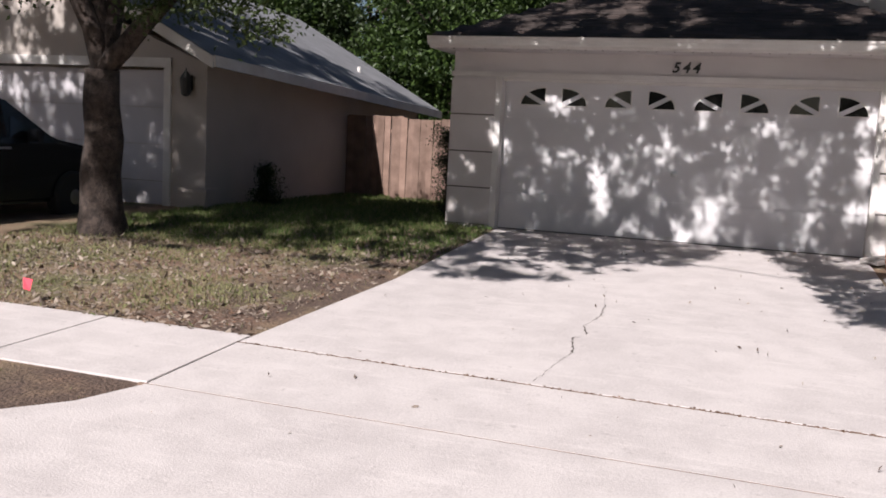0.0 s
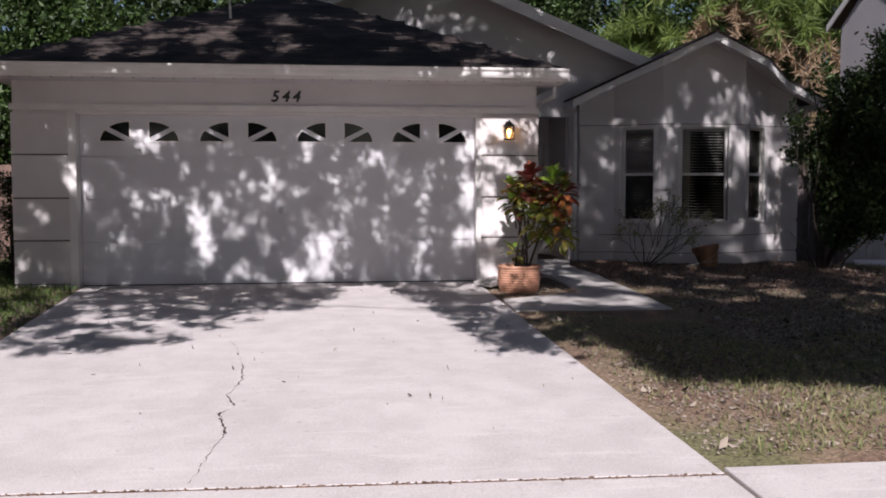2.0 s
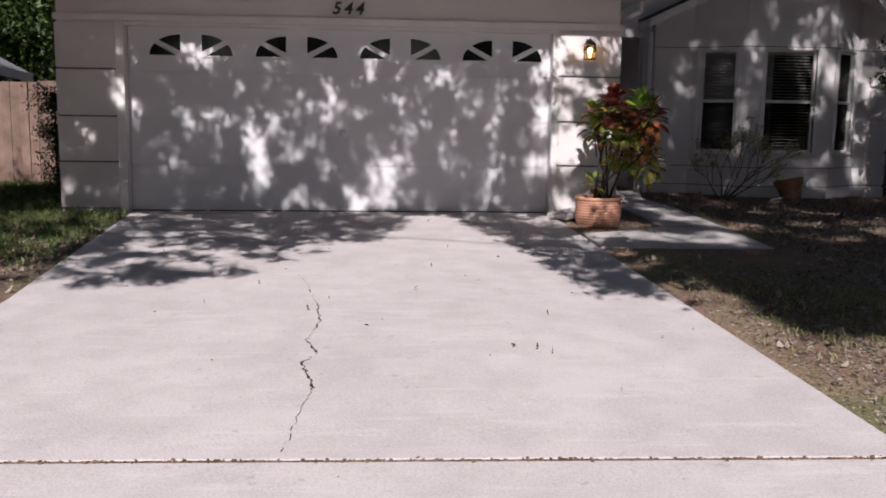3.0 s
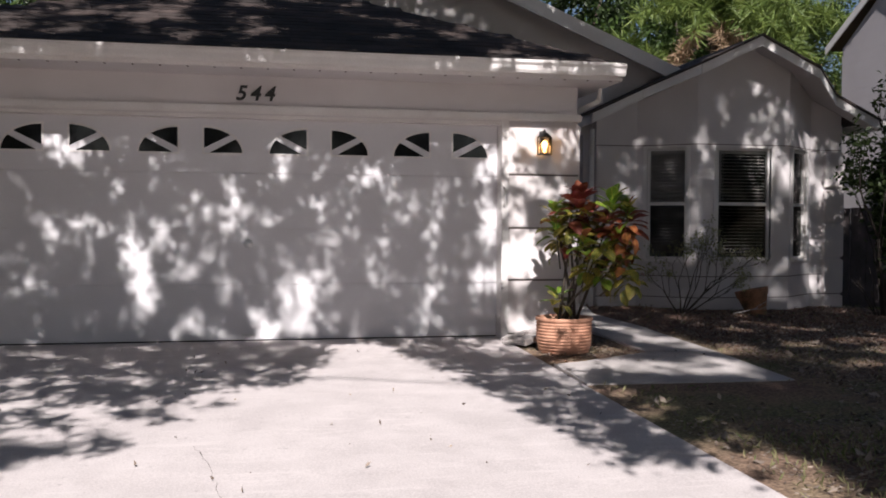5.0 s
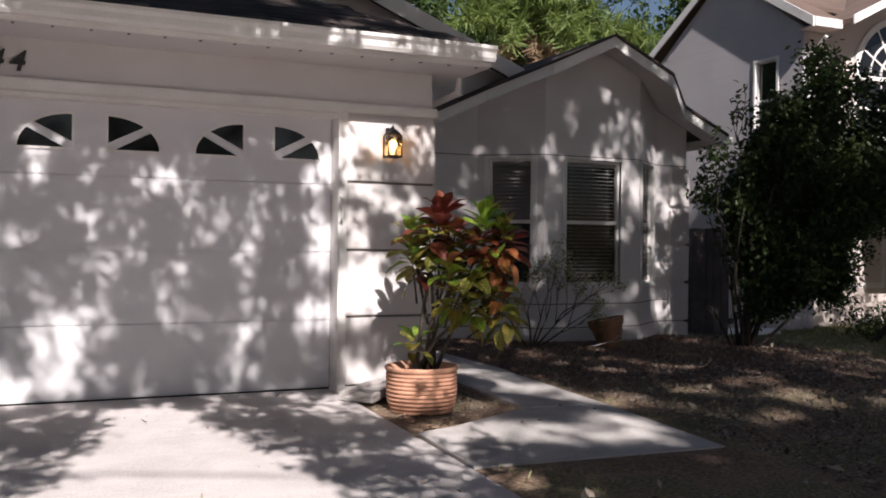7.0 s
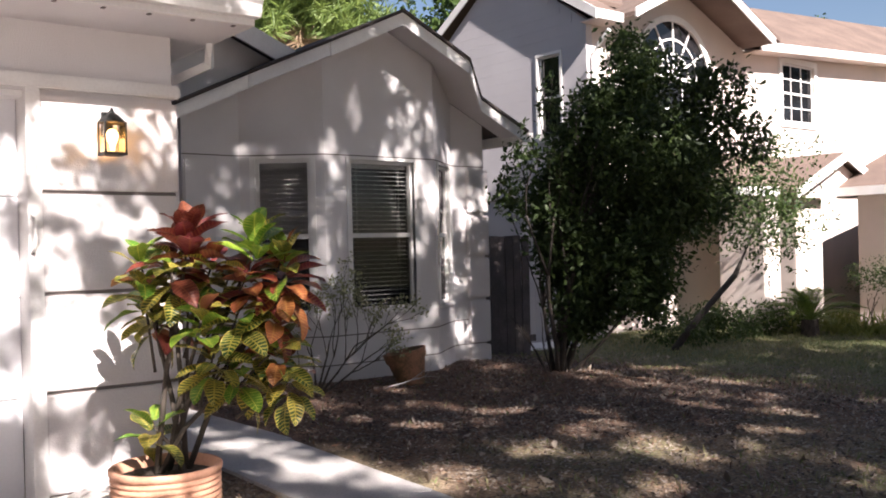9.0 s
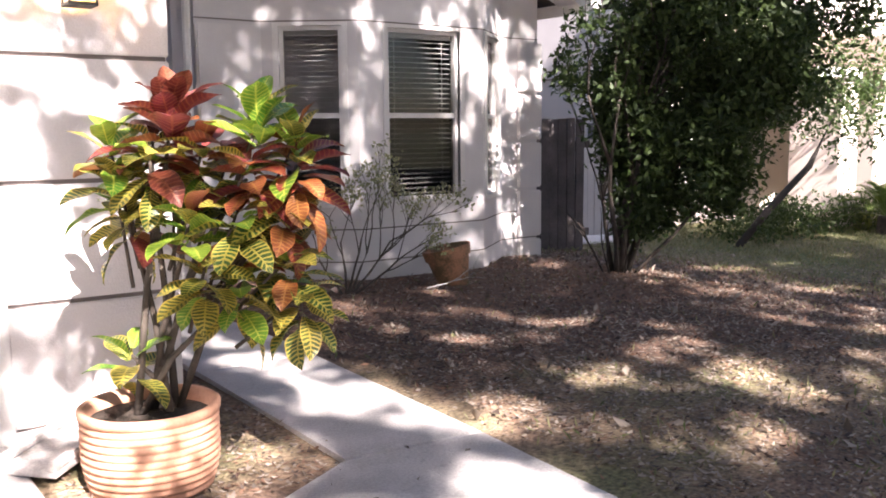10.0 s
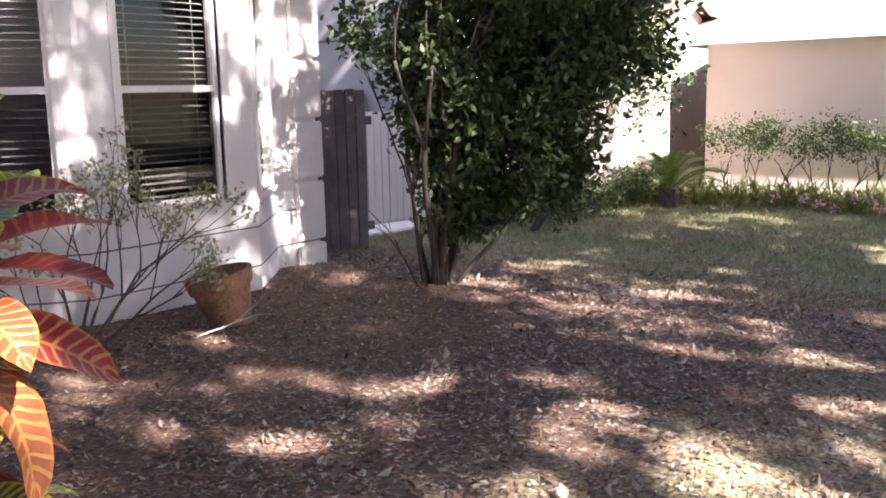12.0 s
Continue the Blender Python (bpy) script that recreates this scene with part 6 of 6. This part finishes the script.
for v in bm.verts:
    if v.co.z > 1.2:
        v.co.x *= 0.93
part("window", bm, M_DGLASS, CAR, "dark side window glass")
for y in (-1.45, 1.42):
    for x in (-0.86, 0.86):
        m = Matrix.Translation((x, y, 0.34)) @ Matrix.Rotation(radians(90), 4, "Y")
        w = part("wheel", lathe(bmesh.new(), [(0.2, -0.11), (0.32, -0.11), (0.35, -0.08), (0.35, 0.08), (0.32, 0.11), (0.2, 0.11)], 28, m), M_RUBBER, CAR, "black tyre")
        part("rim", lathe(bmesh.new(), [(0.05, -0.115), (0.21, -0.1), (0.21, 0.1), (0.05, 0.115)], 20, m), M_STEEL, w, "grey metal rim")
bm = box(bmesh.new(), 0.93, 1.12, 0.55, 0.68, 1.08, 1.24, bevel=0.02)
part("wing_mirror", bm, M_CAR, CAR)
for y in (-0.9, 0.1):
    part("door_handle", box(bmesh.new(), 0.905, 0.935, y, y + 0.2, 0.98, 1.01, bevel=0.006), M_STEEL, CAR, "bright door handle")

# small loose things
FLAG = thing("marker_flag", "small pink marker flag on a wire in the lawn", "flag", at=(-5.93, 6.03, lawn(-5.93, 6.03)))
part("wire", tube(bmesh.new(), [(0, 0, -0.02), (0, 0, 0.2)], [0.002, 0.002], 5), M_STEEL, FLAG)
part("flag", slab(bmesh.new(), [(0, 0, 0.2), (0.09, 0.01, 0.19), (0.08, -0.01, 0.1), (0, 0, 0.11)], 0.002), M_PINK, FLAG)
bm = bmesh.new()
m = Matrix.Translation((0.86, 12.56, -0.012)) @ Matrix.Rotation(radians(41), 4, "Z") @ Matrix.Rotation(radians(-5), 4, "Y")
box(bm, 0.0, 0.45, -0.14, 0.14, 0.0, 0.025, m, bevel=0.004)
for y0, y1 in ((-0.14, -0.105), (0.105, 0.14)):
    box(bm, 0.0, 0.45, y0, y1, 0.026, 0.06, m, bevel=0.006)
box(bm, 0.415, 0.45, -0.104, 0.104, 0.026, 0.06, m, bevel=0.006)
tagged(part("splash_block", bm, M_WALK), "pale concrete splash block lying tilted beside the ribbed pot", "block")
bm = slab(bmesh.new(), [(9.0, 18.0, -0.26), (10.1, 17.9, -0.26), (10.12, 18.05, -0.2), (9.02, 18.15, -0.18)], 0.03)
tagged(part("loose_board", bm, M_TRIM), "pale loose board lying on the grass", "board")

UB = thing("utility_box", "grey metal utility box fixed to the pale side wall", "utility box", at=(SX - 0.03, 20.12, 1.05))
part("body", box(bmesh.new(), -0.1, 0.0, -0.14, 0.14, 0.0, 0.34, bevel=0.01), M_SHINGLE_G, UB)
part("conduit", tube(bmesh.new(), [(-0.05, 0, 0.0), (-0.05, 0, -1.35)], [0.02, 0.02], 8), M_TRIM, UB, "pale conduit pipe")

# ---- grass and fallen leaves ----
def scatter(n, x0, x1, y0, y1, chance, seed):
    g, out = np.random.default_rng(seed), []
    for x, y in g.uniform((x0, y0), (x1, y1), (n, 2)):
        if -3.74 - 0.065 * max(0.0, y - 8.5) < x < 0.98 and y < 13.2 or 4.6 < y < 5.85 or 0.9 < x < 2.64 and 10.6 < y < 11.6 or 1.9 < x < 2.64 and 11.5 < y < 12 or 1.95 < x < 2.68 and y > 11.9:
            continue
        if g.uniform() < chance(x, y):
            out.append((x, y, lawn(x, y)))
    return np.array(out)


def green(x, y):
    n = noise.noise((x * 0.7, y * 0.7, 1.0)) + 0.5 * noise.noise((x * 2.3, y * 2.3, 4.0))
    if x > 2.7 and y > 12.2 - 0.35 * (x - 2.7) and x < 7.4 and y < 16.5:
        return 0.07
    if -4.9 < x < -3.6 and y < 12 and noise.noise((x * 1.7, y * 0.8, 6.0)) < 0.25 * (x + 4.9):
        return 0.03
    if x < -4.3 and y > 9.4:
        return 1.0
    if x > 6.95 and y > 16.2:
        return 0.9
    if x > 7.8:
        return 0.9 if n > -0.3 else 0.5
    if x < 2 and y > 11.8:
        return 0.0
    return 0.75 if n > 0.05 else 0.18 if n > -0.25 else 0.05


def dead(x, y):
    n = noise.noise((x * 0.6 + 9, y * 0.6, 2.0))
    if x > 7.6:
        return 0.25 + 0.3 * n
    if 2.7 < x < 6.8 and y > 13.6:
        return 0.35
    return 0.8 if x > 2.7 and y > 8 else 0.5 + 0.4 * n


g = np.random.default_rng(77)
GR = thing("lawn_grass", "short patchy grass, green and straw-coloured", "grass", kind="stuff")
spots_g = np.concatenate([scatter(70000, -9, 10, 5.8, 18, green, 1), scatter(52000, 10, 16, 8, 19, green, 2), scatter(15000, 1.0, 5, 5.8, 9, green, 3), scatter(3000, -7, -3.6, 2.5, 4.7, green, 4), scatter(70000, -9, -3.7, 5.8, 18, green, 14)])
leaf_mesh("blade", spots_g, 0.06, 0.009, M_GRASS, GR, g, kind="stuff", upright=0.5)
GG = thing("lawn_grass", "longer fresh green grass in the shade beside the neighbouring house", "grass", kind="stuff")
leaf_mesh("blade", scatter(42000, -9, -3.7, 9.2, 18, lambda x, y: min(1, (y - 9.2) * 0.6), 15), 0.085, 0.011, M_GREEN, GG, g, kind="stuff", upright=0.5)
LI = thing("fallen_leaves", "brown and pale fallen leaves scattered over the lawn", "leaves", kind="stuff")
spots_l = np.concatenate([scatter(78000, 2.7, 10, 8, 17, dead, 5), scatter(34000, -9, -3.7, 5.8, 12, dead, 6), scatter(28000, 1.0, 7, 5.8, 9.5, dead, 7), scatter(9000, 10, 15, 9, 17, dead, 8), scatter(900, 0.95, 2, 11.9, 13, lambda x, y: 1, 9)])
spots_l[:, 2] += 0.008
leaf_mesh("leaf", spots_l, 0.036, 0.017, M_LITTER, LI, g, kind="stuff", flat=0.72)
spots_b = np.concatenate([scatter(42000, 2.7, 9, 10, 17, lambda x, y: 0.75 if y > 12.6 - 0.35 * (x - 2.7) else 0.25, 15), scatter(9000, -9, -3.7, 5.8, 11, dead, 16), scatter(700, 0.95, 2, 11.6, 13, lambda x, y: 1, 17)])
spots_b[:, 2] += 0.006
leaf_mesh("chip", spots_b, 0.05, 0.014, M_LITTER_R, LI, g, kind="stuff", flat=0.8)
spots_c = np.concatenate([scatter(1800, 2.7, 10, 8, 17, dead, 25), scatter(5200, -9, -3.7, 5.8, 11, dead, 26), scatter(1800, 1.0, 5, 5.8, 10, dead, 27)])
spots_c[:, 2] += 0.012
leaf_mesh("broad_leaf", spots_c, 0.075, 0.04, M_LITTER, LI, g, kind="stuff", flat=0.6)
g2 = np.random.default_rng(78)
c = np.stack([g2.uniform(-3.6, 2.7, 130), g2.uniform(4, 12.9, 130)], 1)
c = np.array([(x, y, paved(y) + 0.006) for x, y in c if x < 0.9 or y > 11])
DL = thing("driveway_leaves", "a few small brown leaves and twigs on the concrete", "leaves", kind="stuff")
leaf_mesh("leaf", c, 0.04, 0.016, M_LITTER, DL, g2, kind="stuff")
